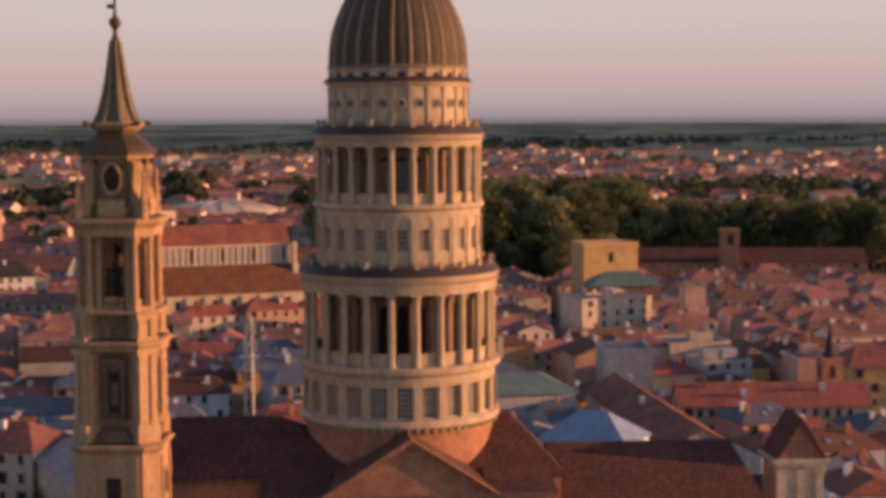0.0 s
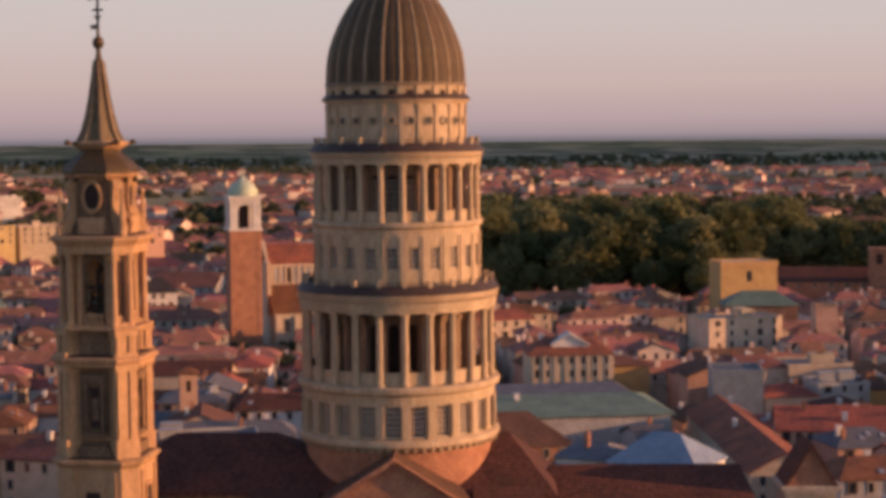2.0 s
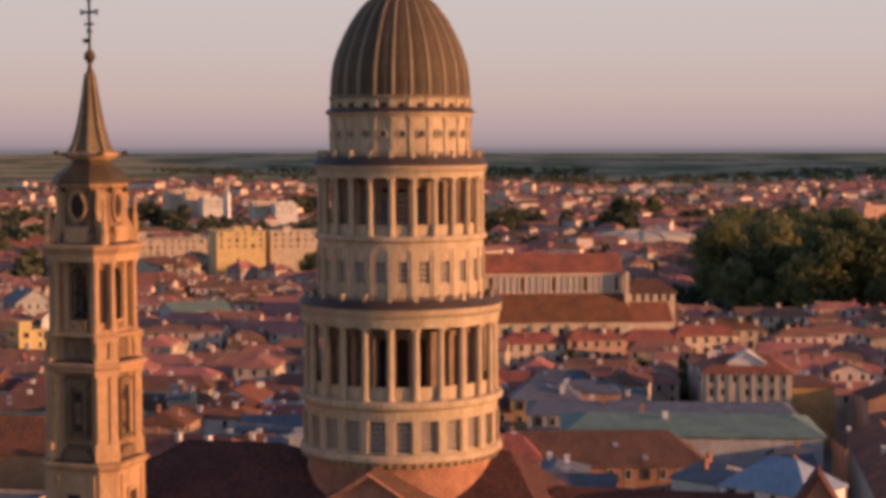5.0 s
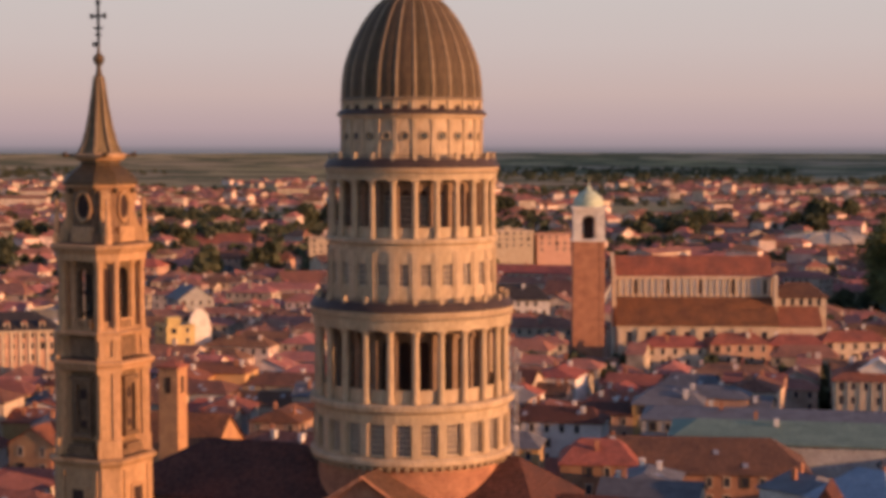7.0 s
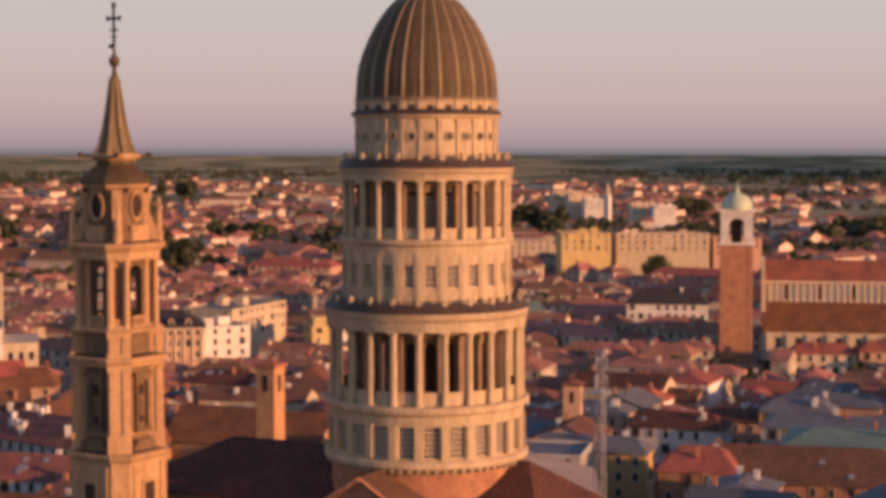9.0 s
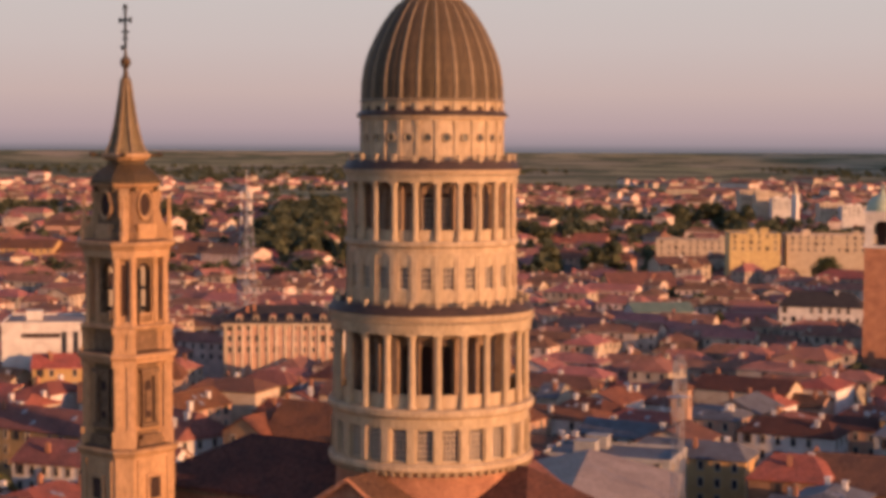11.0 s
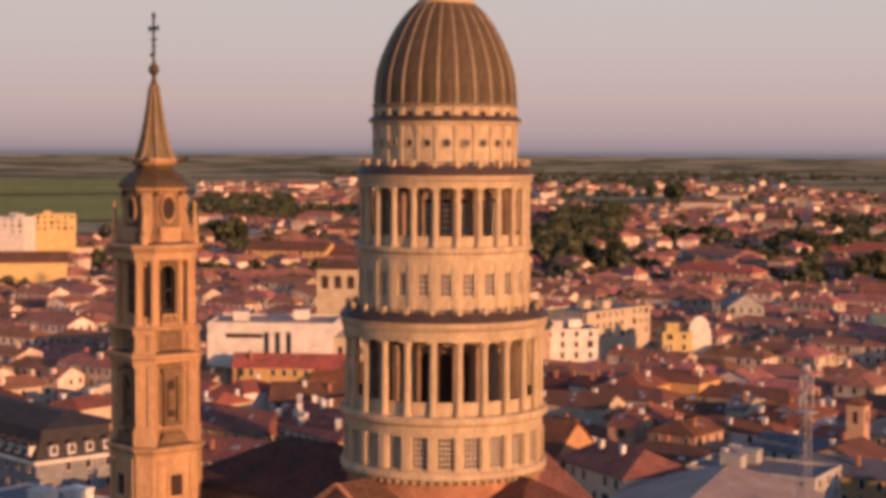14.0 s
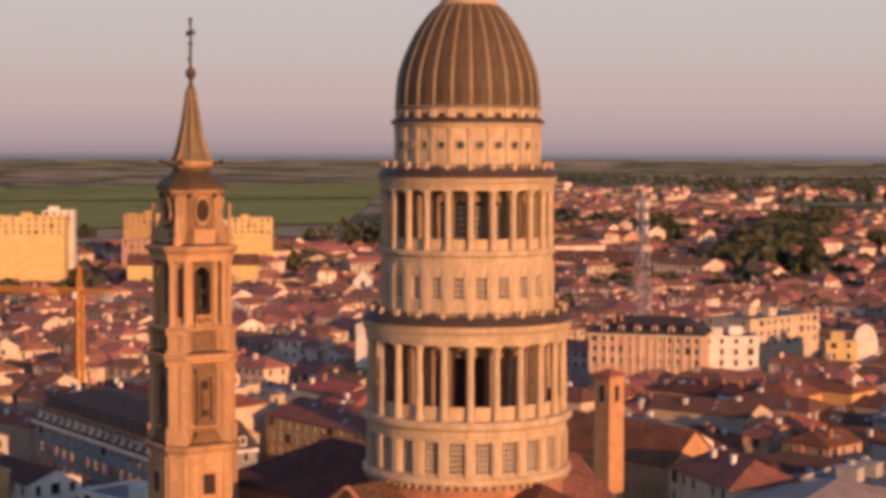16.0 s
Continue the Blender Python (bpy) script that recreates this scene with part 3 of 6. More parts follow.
for sx, x0, x1 in (("a", 8.4, 15.0), ("b", -15.0, -8.4)):
    bm = boxes((x0, x1, -14.5, -8.9, 0, 38.6))
    part("chapel_wall", bm, BRICK, church)
    bm = boxes((x0 - 0.3, x1 + 0.3, -14.8, -8.6, 38.6, 39.0))
    part("chapel_cornice", bm, TOWER2, church)
    bm = bmesh.new()
    v = [bm.verts.new(c) for c in ((x0 - 0.3, -14.8, 39.02), (x1 + 0.3, -14.8, 39.02), (x1 + 0.3, -8.6, 40.6), (x0 - 0.3, -8.6, 40.6), (x0 - 0.3, -8.6, 39.02), (x1 + 0.3, -8.6, 39.02))]
    for q in ((0, 1, 2, 3), (1, 5, 2), (0, 3, 4), (3, 2, 5, 4), (0, 4, 5, 1)):
        bm.faces.new([v[i] for i in q])
    part("chapel_roof", bm, DARKROOF, church)
# raking cornices of the transept front, eaves bands
for s in (-1, 1):
    bm = bmesh.new()
    ln = math.hypot(8.9, 5.7)
    box(bm, -0.2, ln, -0.35, 0.25, -0.32, 0.12)
    ang = math.atan2(5.7, 8.9)
    m = Matrix.Translation((s * 8.9, -15.75, 39.15)) @ (Matrix.Rotation(math.pi, 4, "Z") if s > 0 else Matrix()) @ Matrix.Rotation(-ang, 4, "Y")
    part("raking_cornice", bm, BRICK, church, "", m)
part("pediment_cornice", boxes((-9.2, 9.2, -16.0, -15.5, 38.5, 39.05)), TOWER2, church)
part("choir_cornice", boxes((-33.3, -8.6, -9.45, -9.0, 39.5, 40.1)), TOWER2, church)
part("roof_vent", boxes((-0.35, 0.35, -0.35, 0.35, 40.4, 42.2), (-0.5, 0.5, -0.5, 0.5, 42.2, 42.4)), BRICK, church, "", pose(1.5, -13, 0))
for i in range(5):
    part("chapel_window", boxes((-0.8, 0.8, -9.06, -9.0, 33, 37)), GLASS, church, "", pose(-29 + i * 4.6, 0, 0))

# turret with an open gabled top at the nave's far end
turret = thing("gabled_turret", pose(44.2, 5.5, 0, 0, 0, 7.5), "cream stone turret with a dark gabled roof", "turret")
part("wall", boxes((-2.7, 2.7, -2.7, 2.7, 0, 38.6)), CREAM, turret)
part("cornice", boxes((-3.0, 3.0, -3.0, 3.0, 38.6, 39.0), (-3.2, 3.2, -3.2, 3.2, 39.0, 39.4)), CREAM, turret)
for x in (-2.2, 0, 2.2):
    part("pilaster", boxes((x - 0.45, x + 0.45, -2.9, -2.7, 30, 38.2), (x - 0.55, x + 0.55, -2.95, -2.65, 37.6, 38.2)), CREAM, turret)
bm = bmesh.new()
gable_roof(bm, 5.8, 5.6, 39.6, 4.6, 0, 0.2, 0.5)
part("roof", bm, DARKROOF, turret, "", pose(0, 0, 0, 0, 0, 90))
bm = bmesh.new()
wall_shell(bm, 5.4, 5.0, 39.7, 4.3, 39.4)
part("gable_wall", bm, BRICK, turret, "", pose(0, 0, 0, 0, 0, 90))

# ---- bell tower ----
bell = thing("bell_tower", pose(-26.5, -19.6, 0, 0, 0, 0.5), "slender weathered baroque stone bell tower with a spire and cross", "bell tower")


def square_profile(name, prof, material, parent=None, label=""):
    """A square shaft from (half width, height) pairs."""
    bm = bmesh.new()
    rows = [[bm.verts.new((sx * h, sy * h, z)) for sx, sy in ((-1, -1), (1, -1), (1, 1), (-1, 1))] for h, z in prof]
    bm.faces.new(rows[0][::-1])
    bm.faces.new(rows[-1])
    for a, b in zip(rows, rows[1:]):
        for i in range(4):
            j = (i + 1) % 4
            bm.faces.new((a[i], a[j], b[j], b[i]))
    return part(name, bm, material, parent or bell, label)


def four(name, me, parent=None, label="", out=0.0):
    return [hang(name, me, parent or bell, Matrix.Rotation(i * math.pi / 2, 4, "Z") @ Matrix.Translation((0, -out, 0)), label) for i in range(4)]



def octagon(name, prof, material, cut=0.42, label=""):
    bm = bmesh.new()
    rows = []
    for h, z in prof:
        c = h * cut
        rows.append([bm.verts.new((x, y, z)) for x, y in ((-c, -h), (c, -h), (h, -c), (h, c), (c, h), (-c, h), (-h, c), (-h, -c))])
    bm.faces.new(rows[0][::-1])
    bm.faces.new(rows[-1])
    for a, b in zip(rows, rows[1:]):
        for i in range(8):
            j = (i + 1) % 8
            bm.faces.new((a[i], a[j], b[j], b[i]))
    return part(name, bm, material, bell, label)


octagon("base_shaft", [(4.35, 0), (4.35, 30), (4.2, 30.2), (4.2, 44.9)], TOWER, 0.68)
# Thin dark slabs that draw a line on top of each cornice
for h_, z_ in ((4.3, 45.9), (4.25, 56.05), (4.0, 67.95)):
    octagon("ledge_flashing", [(h_, z_), (h_ + 0.03, z_ + 0.05), (h_ - 0.5, z_ + 0.16)], SKIRT, 0.6)
octagon("stage_cornice", [(4.15, 44.8), (4.3, 45.1), (4.6, 45.4), (4.65, 45.7), (4.0, 45.95)], TOWER, 0.66)
# Recessed tower walls and trim use the tone darkened for dirt and shade
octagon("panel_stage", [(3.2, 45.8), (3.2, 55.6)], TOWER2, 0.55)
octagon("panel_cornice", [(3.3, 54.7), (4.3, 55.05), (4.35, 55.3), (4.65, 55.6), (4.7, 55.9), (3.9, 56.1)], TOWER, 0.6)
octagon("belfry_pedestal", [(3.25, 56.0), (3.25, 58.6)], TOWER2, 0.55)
octagon("belfry_floor", [(4.2, 58.6), (4.3, 58.7), (4.3, 58.9), (4.1, 58.95)], TOWER, 0.6)
octagon("belfry_cornice", [(3.95, 66.2), (4.0, 66.9), (4.15, 67.1), (4.5, 67.5), (4.55, 67.8), (3.8, 68.0)], TOWER, 0.6)


def corner_pier(z0, z1, name="corner_pier"):
    """A canted pier standing across the corner, x outwards."""
    foot = 0.4 if z1 - z0 < 4 else 1.9
    me = mesh_of(name, boxes((-1.6, 1.0, -1.02, 1.02, z0, z1)), TOWER)
    strips = [(1.0, 1.2, -1.0, -0.35), (1.0, 1.2, 0.35, 1.0), (-0.55, 0.0, -1.2, -1.02), (0.4, 0.95, -1.2, -1.02), (-0.55, 0.0, 1.02, 1.2), (0.4, 0.95, 1.02, 1.2)]
    strip_me = [mesh_of("pilaster_strip", boxes((*q, z0 + foot, z1 - 0.5)), TOWER) for q in strips]
    foot_me = mesh_of("pier_plinth", boxes((-1.6, 1.32, -1.24, 1.24, z0, z0 + foot)), TOWER)
    cap_me = mesh_of("pier_capital", boxes((-1.6, 1.32, -1.24, 1.24, z1 - 0.5, z1)), TOWER)
    for i in range(4):
        pier_ob = hang(name, me, bell, spun(math.pi / 4 + i * math.pi / 2, 3.55))
        for q in (*strip_me, foot_me, cap_me):
            hang(q.name.split(".")[0], q, pier_ob)


corner_pier(45.9, 55.1)
corner_pier(56.0, 58.6, "pedestal_pier")
octagon("pier_base_moulding", [(3.2, 47.6), (3.35, 47.75), (3.35, 48.0), (3.2, 48.15)], TOWER, 0.5)
# framed windows and blind panels, one set a side
four("square_window_frame", mesh_of("square_window_frame", boxes((-1.1, -0.75, -4.0, -3.8, 40.0, 43.0), (0.75, 1.1, -4.0, -3.8, 40.0, 43.0), (-0.75, 0.75, -4.0, -3.8, 42.65, 43.0), (-0.75, 0.75, -4.0, -3.8, 40.0, 40.35)), TOWER), out=0.4)
four("square_window", mesh_of("square_window", boxes((-0.75, 0.75, -3.9, -3.8, 40.35, 42.65)), SHADE), out=0.4)
four("corner_strip", mesh_of("corner_strip", boxes((-2.35, -1.75, -3.97, -3.8, 38.2, 44.6)), TOWER), out=0.4)
four("corner_strip", mesh_of("corner_strip", boxes((1.75, 2.35, -3.97, -3.8, 38.2, 44.6)), TOWER), out=0.4)
four("lower_string_course", mesh_of("lower_string_course", boxes((-2.4, 2.4, -4.05, -3.8, 37.2, 37.8)), TOWER), out=0.4)
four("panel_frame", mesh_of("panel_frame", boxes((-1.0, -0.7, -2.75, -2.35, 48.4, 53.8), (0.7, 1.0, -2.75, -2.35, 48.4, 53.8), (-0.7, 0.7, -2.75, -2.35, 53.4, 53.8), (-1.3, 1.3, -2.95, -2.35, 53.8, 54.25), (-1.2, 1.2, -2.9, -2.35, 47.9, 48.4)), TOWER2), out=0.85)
# Dark plate painted for the shaded depth of the window
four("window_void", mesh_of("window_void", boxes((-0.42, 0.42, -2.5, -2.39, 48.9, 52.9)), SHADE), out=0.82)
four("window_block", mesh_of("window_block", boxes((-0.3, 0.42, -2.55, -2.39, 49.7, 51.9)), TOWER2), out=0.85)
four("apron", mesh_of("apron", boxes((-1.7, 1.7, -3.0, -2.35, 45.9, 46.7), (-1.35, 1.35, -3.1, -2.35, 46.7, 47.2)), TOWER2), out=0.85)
# belfry: arched openings between canted corners with paired columns
n = 10


def belfry_face():
    bm = bmesh.new()
    w, hgt, base = 1.9, 7.0, 58.9
    arc = [(w / 2, base)] + [(w / 2 * math.cos(math.pi * i / n), base + hgt - w / 2 - 0.4 + w / 2 * math.sin(math.pi * i / n)) for i in range(n + 1)] + [(-w / 2, base)]
    out = []
    for i, (x, z) in enumerate(arc):
        if i in (0, len(arc) - 1):
            out.append((math.copysign(1.5, x), base))
        elif i in (1, len(arc) - 2):
            out.append((math.copysign(1.5, x), z))
        else:
            out.append((1.5 - 3.0 * (i - 2) / (len(arc) - 5), 66.3))
    a_ = [bm.verts.new((x, -2.7, z)) for x, z in arc]
    o_ = [bm.verts.new((x, -2.7, z)) for x, z in out]
    b_ = [bm.verts.new((x, -2.0, z)) for x, z in arc]
    for i in range(len(arc) - 1):
        bm.faces.new((a_[i], o_[i], o_[i + 1], a_[i + 1]))
        bm.faces.new((b_[i], a_[i], a_[i + 1], b_[i + 1]))
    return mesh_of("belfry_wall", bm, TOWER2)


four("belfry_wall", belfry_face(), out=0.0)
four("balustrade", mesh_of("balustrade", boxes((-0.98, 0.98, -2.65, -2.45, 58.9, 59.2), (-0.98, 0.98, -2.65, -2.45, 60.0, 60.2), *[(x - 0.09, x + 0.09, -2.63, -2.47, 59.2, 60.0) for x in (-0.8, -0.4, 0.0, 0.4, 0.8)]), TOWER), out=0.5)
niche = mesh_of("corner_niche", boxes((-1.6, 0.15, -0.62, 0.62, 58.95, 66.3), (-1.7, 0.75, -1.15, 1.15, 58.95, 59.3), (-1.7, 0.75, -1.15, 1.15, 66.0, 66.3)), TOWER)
# Thin dark plate painted as the shaded gap between paired columns
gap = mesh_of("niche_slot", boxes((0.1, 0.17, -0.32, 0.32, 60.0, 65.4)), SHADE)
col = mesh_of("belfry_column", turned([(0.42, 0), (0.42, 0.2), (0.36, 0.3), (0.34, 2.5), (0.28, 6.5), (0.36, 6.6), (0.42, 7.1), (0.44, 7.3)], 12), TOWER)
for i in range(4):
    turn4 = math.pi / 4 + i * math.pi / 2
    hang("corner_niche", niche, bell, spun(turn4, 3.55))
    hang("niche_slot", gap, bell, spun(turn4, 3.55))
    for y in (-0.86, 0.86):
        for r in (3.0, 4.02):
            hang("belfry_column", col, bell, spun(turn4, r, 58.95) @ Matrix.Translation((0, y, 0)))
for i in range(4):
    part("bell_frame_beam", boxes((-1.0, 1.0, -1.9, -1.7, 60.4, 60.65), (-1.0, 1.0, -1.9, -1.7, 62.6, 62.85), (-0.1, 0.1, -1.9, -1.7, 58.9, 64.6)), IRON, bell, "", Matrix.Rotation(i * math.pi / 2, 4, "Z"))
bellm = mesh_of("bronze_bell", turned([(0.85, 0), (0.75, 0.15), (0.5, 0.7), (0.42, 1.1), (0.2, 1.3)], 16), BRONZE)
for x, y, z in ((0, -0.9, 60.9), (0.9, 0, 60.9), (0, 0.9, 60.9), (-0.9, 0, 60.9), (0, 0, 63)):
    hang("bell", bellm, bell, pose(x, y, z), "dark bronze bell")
# Added dark post, painted to keep the belfry interior in shade
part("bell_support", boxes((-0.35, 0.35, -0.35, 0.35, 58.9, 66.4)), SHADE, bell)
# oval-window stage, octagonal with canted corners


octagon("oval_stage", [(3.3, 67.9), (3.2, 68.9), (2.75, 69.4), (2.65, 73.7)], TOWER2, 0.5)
octagon("oval_stage_cornice", [(2.65, 73.3), (2.9, 73.55), (3.3, 73.8), (3.3, 74.05)], TOWER, 0.5)
octagon("bulbous_roof", [(3.3, 74.0), (3.55, 74.1), (3.5, 74.35), (3.1, 74.95), (2.5, 75.5), (1.9, 76.0), (1.7, 76.5)], BRONZE, 0.5, "brown rounded roof below the spire")
octagon("spire_platform", [(1.85, 76.4), (2.2, 76.6), (2.45, 76.9), (2.45, 77.1), (2.2, 77.25)], TOWER, 0.5)
octagon("spire", [(2.05, 77.05), (1.5, 78.2), (1.1, 79.8), (0.82, 81.5), (0.58, 83.3), (0.38, 85.2)], SPIRE, 0.42, "slim bronze-brown ribbed spire")
for i in range(8):
    a = math.pi / 8 + i * math.pi / 4
    bm = bmesh.new()
    prev = None
    for r, z in ((2.4, 77.05), (1.8, 78.2), (1.36, 79.8), (1.02, 81.5), (0.73, 83.3), (0.46, 85.2)):
        row = [bm.verts.new((r + dx, dy, z)) for dx, dy in ((-0.4, -0.16), (0.1, -0.13), (0.1, 0.13), (-0.4, 0.16))]
        if prev:
            for j in range(3):
                bm.faces.new((prev[j], prev[j + 1], row[j + 1], row[j]))
        prev = row
    part("spire_rib", bm, RIB, bell, "", Matrix.Rotation(a, 4, "Z"))
bm = lathe([(0.9, -0.12), (1.2, -0.12), (1.2, 0.2), (1.05, 0.28), (0.9, 0.1)], 24)
bm.transform(Matrix.Translation((0, -2.85, 71.75)) @ Matrix.Diagonal((0.85, 1, 1.38, 1)) @ Matrix.Rotation(math.pi / 2, 4, "X"))
four("oval_frame", mesh_of("oval_frame", bm, TOWER))
bm = turned([(0.92, 0), (0.92, 0.05)], 24)
bm.transform(Matrix.Translation((0, -2.80, 71.75)) @ Matrix.Diagonal((0.85, 1, 1.38, 1)) @ Matrix.Rotation(math.pi / 2, 4, "X"))
four("oval_opening", mesh_of("oval_opening", bm, SHADE))
# scrolls, obelisks and urns on the corners
bm = turned([(0.42, 0), (0.42, 0.7), (0.5, 0.75), (0.5, 0.95), (0.28, 1.05), (0.36, 1.6), (0.14, 4.0), (0.24, 4.2), (0.05, 4.8)], 8)
obelisk = mesh_of("corner_obelisk", bm, TOWER)
bm = bmesh.new()
curve = [(1.6, 0.0), (1.65, 0.7), (1.5, 1.4), (1.15, 2.1), (0.85, 2.8), (0.72, 3.5), (0.82, 4.2), (1.0, 4.8), (0.9, 5.3), (0.4, 5.6)]
left_, right_ = [[bm.verts.new((r, y, z)) for r, z in curve] for y in (-0.5, 0.5)]
inner_l, inner_r = [[bm.verts.new((-0.5, y, z)) for r, z in curve] for y in (-0.5, 0.5)]
for k in range(len(curve) - 1):
    bm.faces.new((left_[k], right_[k], right_[k + 1], left_[k + 1]))
    bm.faces.new((inner_l[k], left_[k], left_[k + 1], inner_l[k + 1]))
    bm.faces.new((right_[k], inner_r[k], inner_r[k + 1], right_[k + 1]))
scroll = mesh_of("corner_scroll", bm, TOWER)
bm = bmesh.new()
hood = [(1.45 * math.cos(math.pi * k / 8), 73.1 + 1.0 * math.sin(math.pi * k / 8)) for k in range(9)]
for k in range(8):
    (x0, z0), (x1, z1) = hood[k], hood[k + 1]
    q = [bm.verts.new(t) for t in ((x0, -3.2, z0), (x1, -3.2, z1), (x1 * 1.18, -3.2, z1 + 0.25), (x0 * 1.18, -3.2, z0 + 0.25), (x0, -2.75, z0), (x1, -2.75, z1), (x1 * 1.18, -2.75, z1 + 0.25), (x0 * 1.18, -2.75, z0 + 0.25))]
    for f in ((0, 1, 2, 3), (3, 2, 6, 7), (1, 0, 4, 5)):
        bm.faces.new([q[t] for t in f])
bmesh.ops.remove_doubles(bm, verts=bm.verts, dist=1e-4)
four("arched_hood", mesh_of("arched_hood", bm, BRONZE))
four("oval_pedestal", mesh_of("oval_pedestal", boxes((-1.3, 1.3, -3.4, -2.8, 68.0, 69.7), (-1.0, 1.0, -3.5, -2.8, 68.6, 69.3)), TOWER))
urn = mesh_of("corner_urn", turned([(0.14, -0.2), (0.3, -0.1), (0.38, 0.1), (0.2, 0.25), (0.05, 0.35)], 8), BRONZE)
arm = mesh_of("corner_arm", boxes((1.4, 3.25, -0.2, 0.2, -0.14, 0.16)), BRONZE)
for i in range(4):
    a = math.pi / 4 + i * math.pi / 2
    hang("corner_obelisk", obelisk, bell, spun(a, 4.5, 67.9))
    hang("corner_scroll", scroll, bell, spun(a, 2.75, 67.9))
    hang("corner_arm", arm, bell, spun(a, 0.4, 77.0))
    hang("corner_urn", urn, bell, spun(a, 3.55, 77.05))
finial = part("finial", turned([(0.45, 85.15), (0.3, 85.6), (0.22, 86.1), (0.24, 86.3), (0.5, 86.6), (0.6, 86.95), (0.5, 87.3), (0.2, 87.6), (0.14, 88.2), (0.1, 88.6)], 12), BRONZE, bell, "gilt bronze ball finial")
part("cross", boxes((-0.11, 0.11, -0.1, 0.1, 88.4, 92.9), (-0.85, 0.85, -0.09, 0.09, 91.3, 91.55), (-0.55, 0.55, -0.08, 0.08, 90.1, 90.3), (-0.95, -0.75, -0.12, 0.12, 91.15, 91.7), (0.75, 0.95, -0.12, 0.12, 91.15, 91.7),
                    (-0.22, 0.22, -0.12, 0.12, 92.6, 93.1), (-0.34, 0.34, -0.08, 0.08, 89.4, 89.6)), IRON, bell, "wrought iron cross")
part("weather_vane", boxes((-0.75, 0.0, -0.03, 0.03, 88.3, 88.75)), IRON, bell)

# ---- town: shared pieces ----
rnd = random.Random(7)


def unit_window(frame_mat, side, w=0.5, h=1.7):
    """A framed town window facing -y, foot at z = 0: raised surround, reveal and recessed pane in one skin."""
    bm = bmesh.new()
    rings = []
    for x, lo, hi, y in ((w + side, -0.2, h + 0.2, 0.03), (w + side, -0.2, h + 0.2, -0.14), (w, 0.0, h, -0.14), (w, 0.0, h, -0.03)):
        rings.append([bm.verts.new(q) for q in ((-x, y, lo), (x, y, lo), (x, y, hi), (-x, y, hi))])
    for r0, r1 in zip(rings, rings[1:]):
        for k in range(4):
            bm.faces.new((r0[k], r0[(k + 1) % 4], r1[(k + 1) % 4], r1[k])).material_index = 0
    bm.faces.new(rings[-1]).material_index = 1
    bmesh.ops.recalc_face_normals(bm, faces=bm.faces)
    return mesh_of("window", bm, frame_mat, GLASS)


WINDOWS = [unit_window(FRAME, 0.14), unit_window(SHUTTER, 0.42)]
bm = boxes((-0.4, 0.4, -0.35, 0.35, -1.5, 1.3), (-0.52, 0.52, -0.46, 0.46, 1.3, 1.5), (-0.2, 0.2, -0.2, 0.2, 1.5, 1.9))
CHIMNEY = [mesh_of("chimney", bm, BRICK), mesh_of("chimney", boxes((-0.5, 0.5, -0.4, 0.4, -1.5, 1.0), (-0.62, 0.62, -0.52, 0.52, 1.0, 1.25)), WHITE)]
SKYLIGHT = mesh_of("skylight", boxes((-0.5, 0.5, -0.7, 0.7, 0, 0.14)), STEEL)


def dormer_mesh(wall, roof):
    bm = boxes((-0.8, 0.8, -1.0, 1.4, -0.2, 1.7))
    for f in bm.faces:
        f.material_index = 0
    box(bm, -0.5, 0.5, -1.05, -0.98, 0.2, 1.45, None, 1)
    v = [bm.verts.new(c) for c in ((-1.0, -1.2, 1.7), (1.0, -1.2, 1.7), (0, -1.2, 2.4), (-1.0, 1.6, 1.7), (1.0, 1.6, 1.7), (0, 1.6, 2.4))]
    for q in ((0, 1, 2), (0, 2, 5, 3), (1, 4, 5, 2), (4, 3, 5), (1, 0, 3, 4)):
        bm.faces.new([v[i] for i in q]).material_index = 2
    return mesh_of("dormer", bm, wall, GLASS, roof)


DORMER = dormer_mesh(CREAM, TILE_B)
DORMER_W = dormer_mesh(WHITE, SLATE_DK)


def facade_windows(parent, w, d, h, sides, step=3.1, floor=3.3, first=2.0, chance=0.9, limit=60):
    """Rows of windows on the named sides (f: -y, r: +x, l: -x, b: +y); top storeys first."""
    count = 0
    for side in sides:
        ln = w if side in "fb" else d
        cols = max(1, int((ln - 1.6) / step))
        rows = max(1, int((h - first - 0.6) / floor))
        for j in range(rows):
            z = h - 0.8 - 1.7 - j * floor
            if z < 1 or j > 2:
                continue
            for i in range(cols):
                if rnd.random() > chance or count >= limit:
                    continue
                u = (i + 0.5 - cols / 2) * (ln / cols) * 0.97
                m = {"f": pose(u, -d / 2, z), "b": pose(u, d / 2, z, 0, 0, 180), "r": pose(w / 2, u, z, 0, 0, 90), "l": pose(-w / 2, u, z, 0, 0, -90)}[side]
                hang("window", WINDOWS[count % 7 == 0], parent, m)
                count += 1


def facing(rot):
    """The sides of a house turned by rot that can face the open view from the south and east."""
    out = ""
    for s, a in (("f", -90), ("r", 0), ("b", 90), ("l", 180)):
        g = radians(rot + a)
        if math.cos(g) * 0.45 + math.sin(g) * -0.85 > 0.35 or math.cos(g) > 0.85:
            out += s
    return out


COLOUR = {"cream_plaster": "cream", "white_plaster": "white", "ochre_plaster_wall": "ochre", "pink_plaster": "pink", "grey_plaster": "grey", "red_brick_masonry": "red brick"}
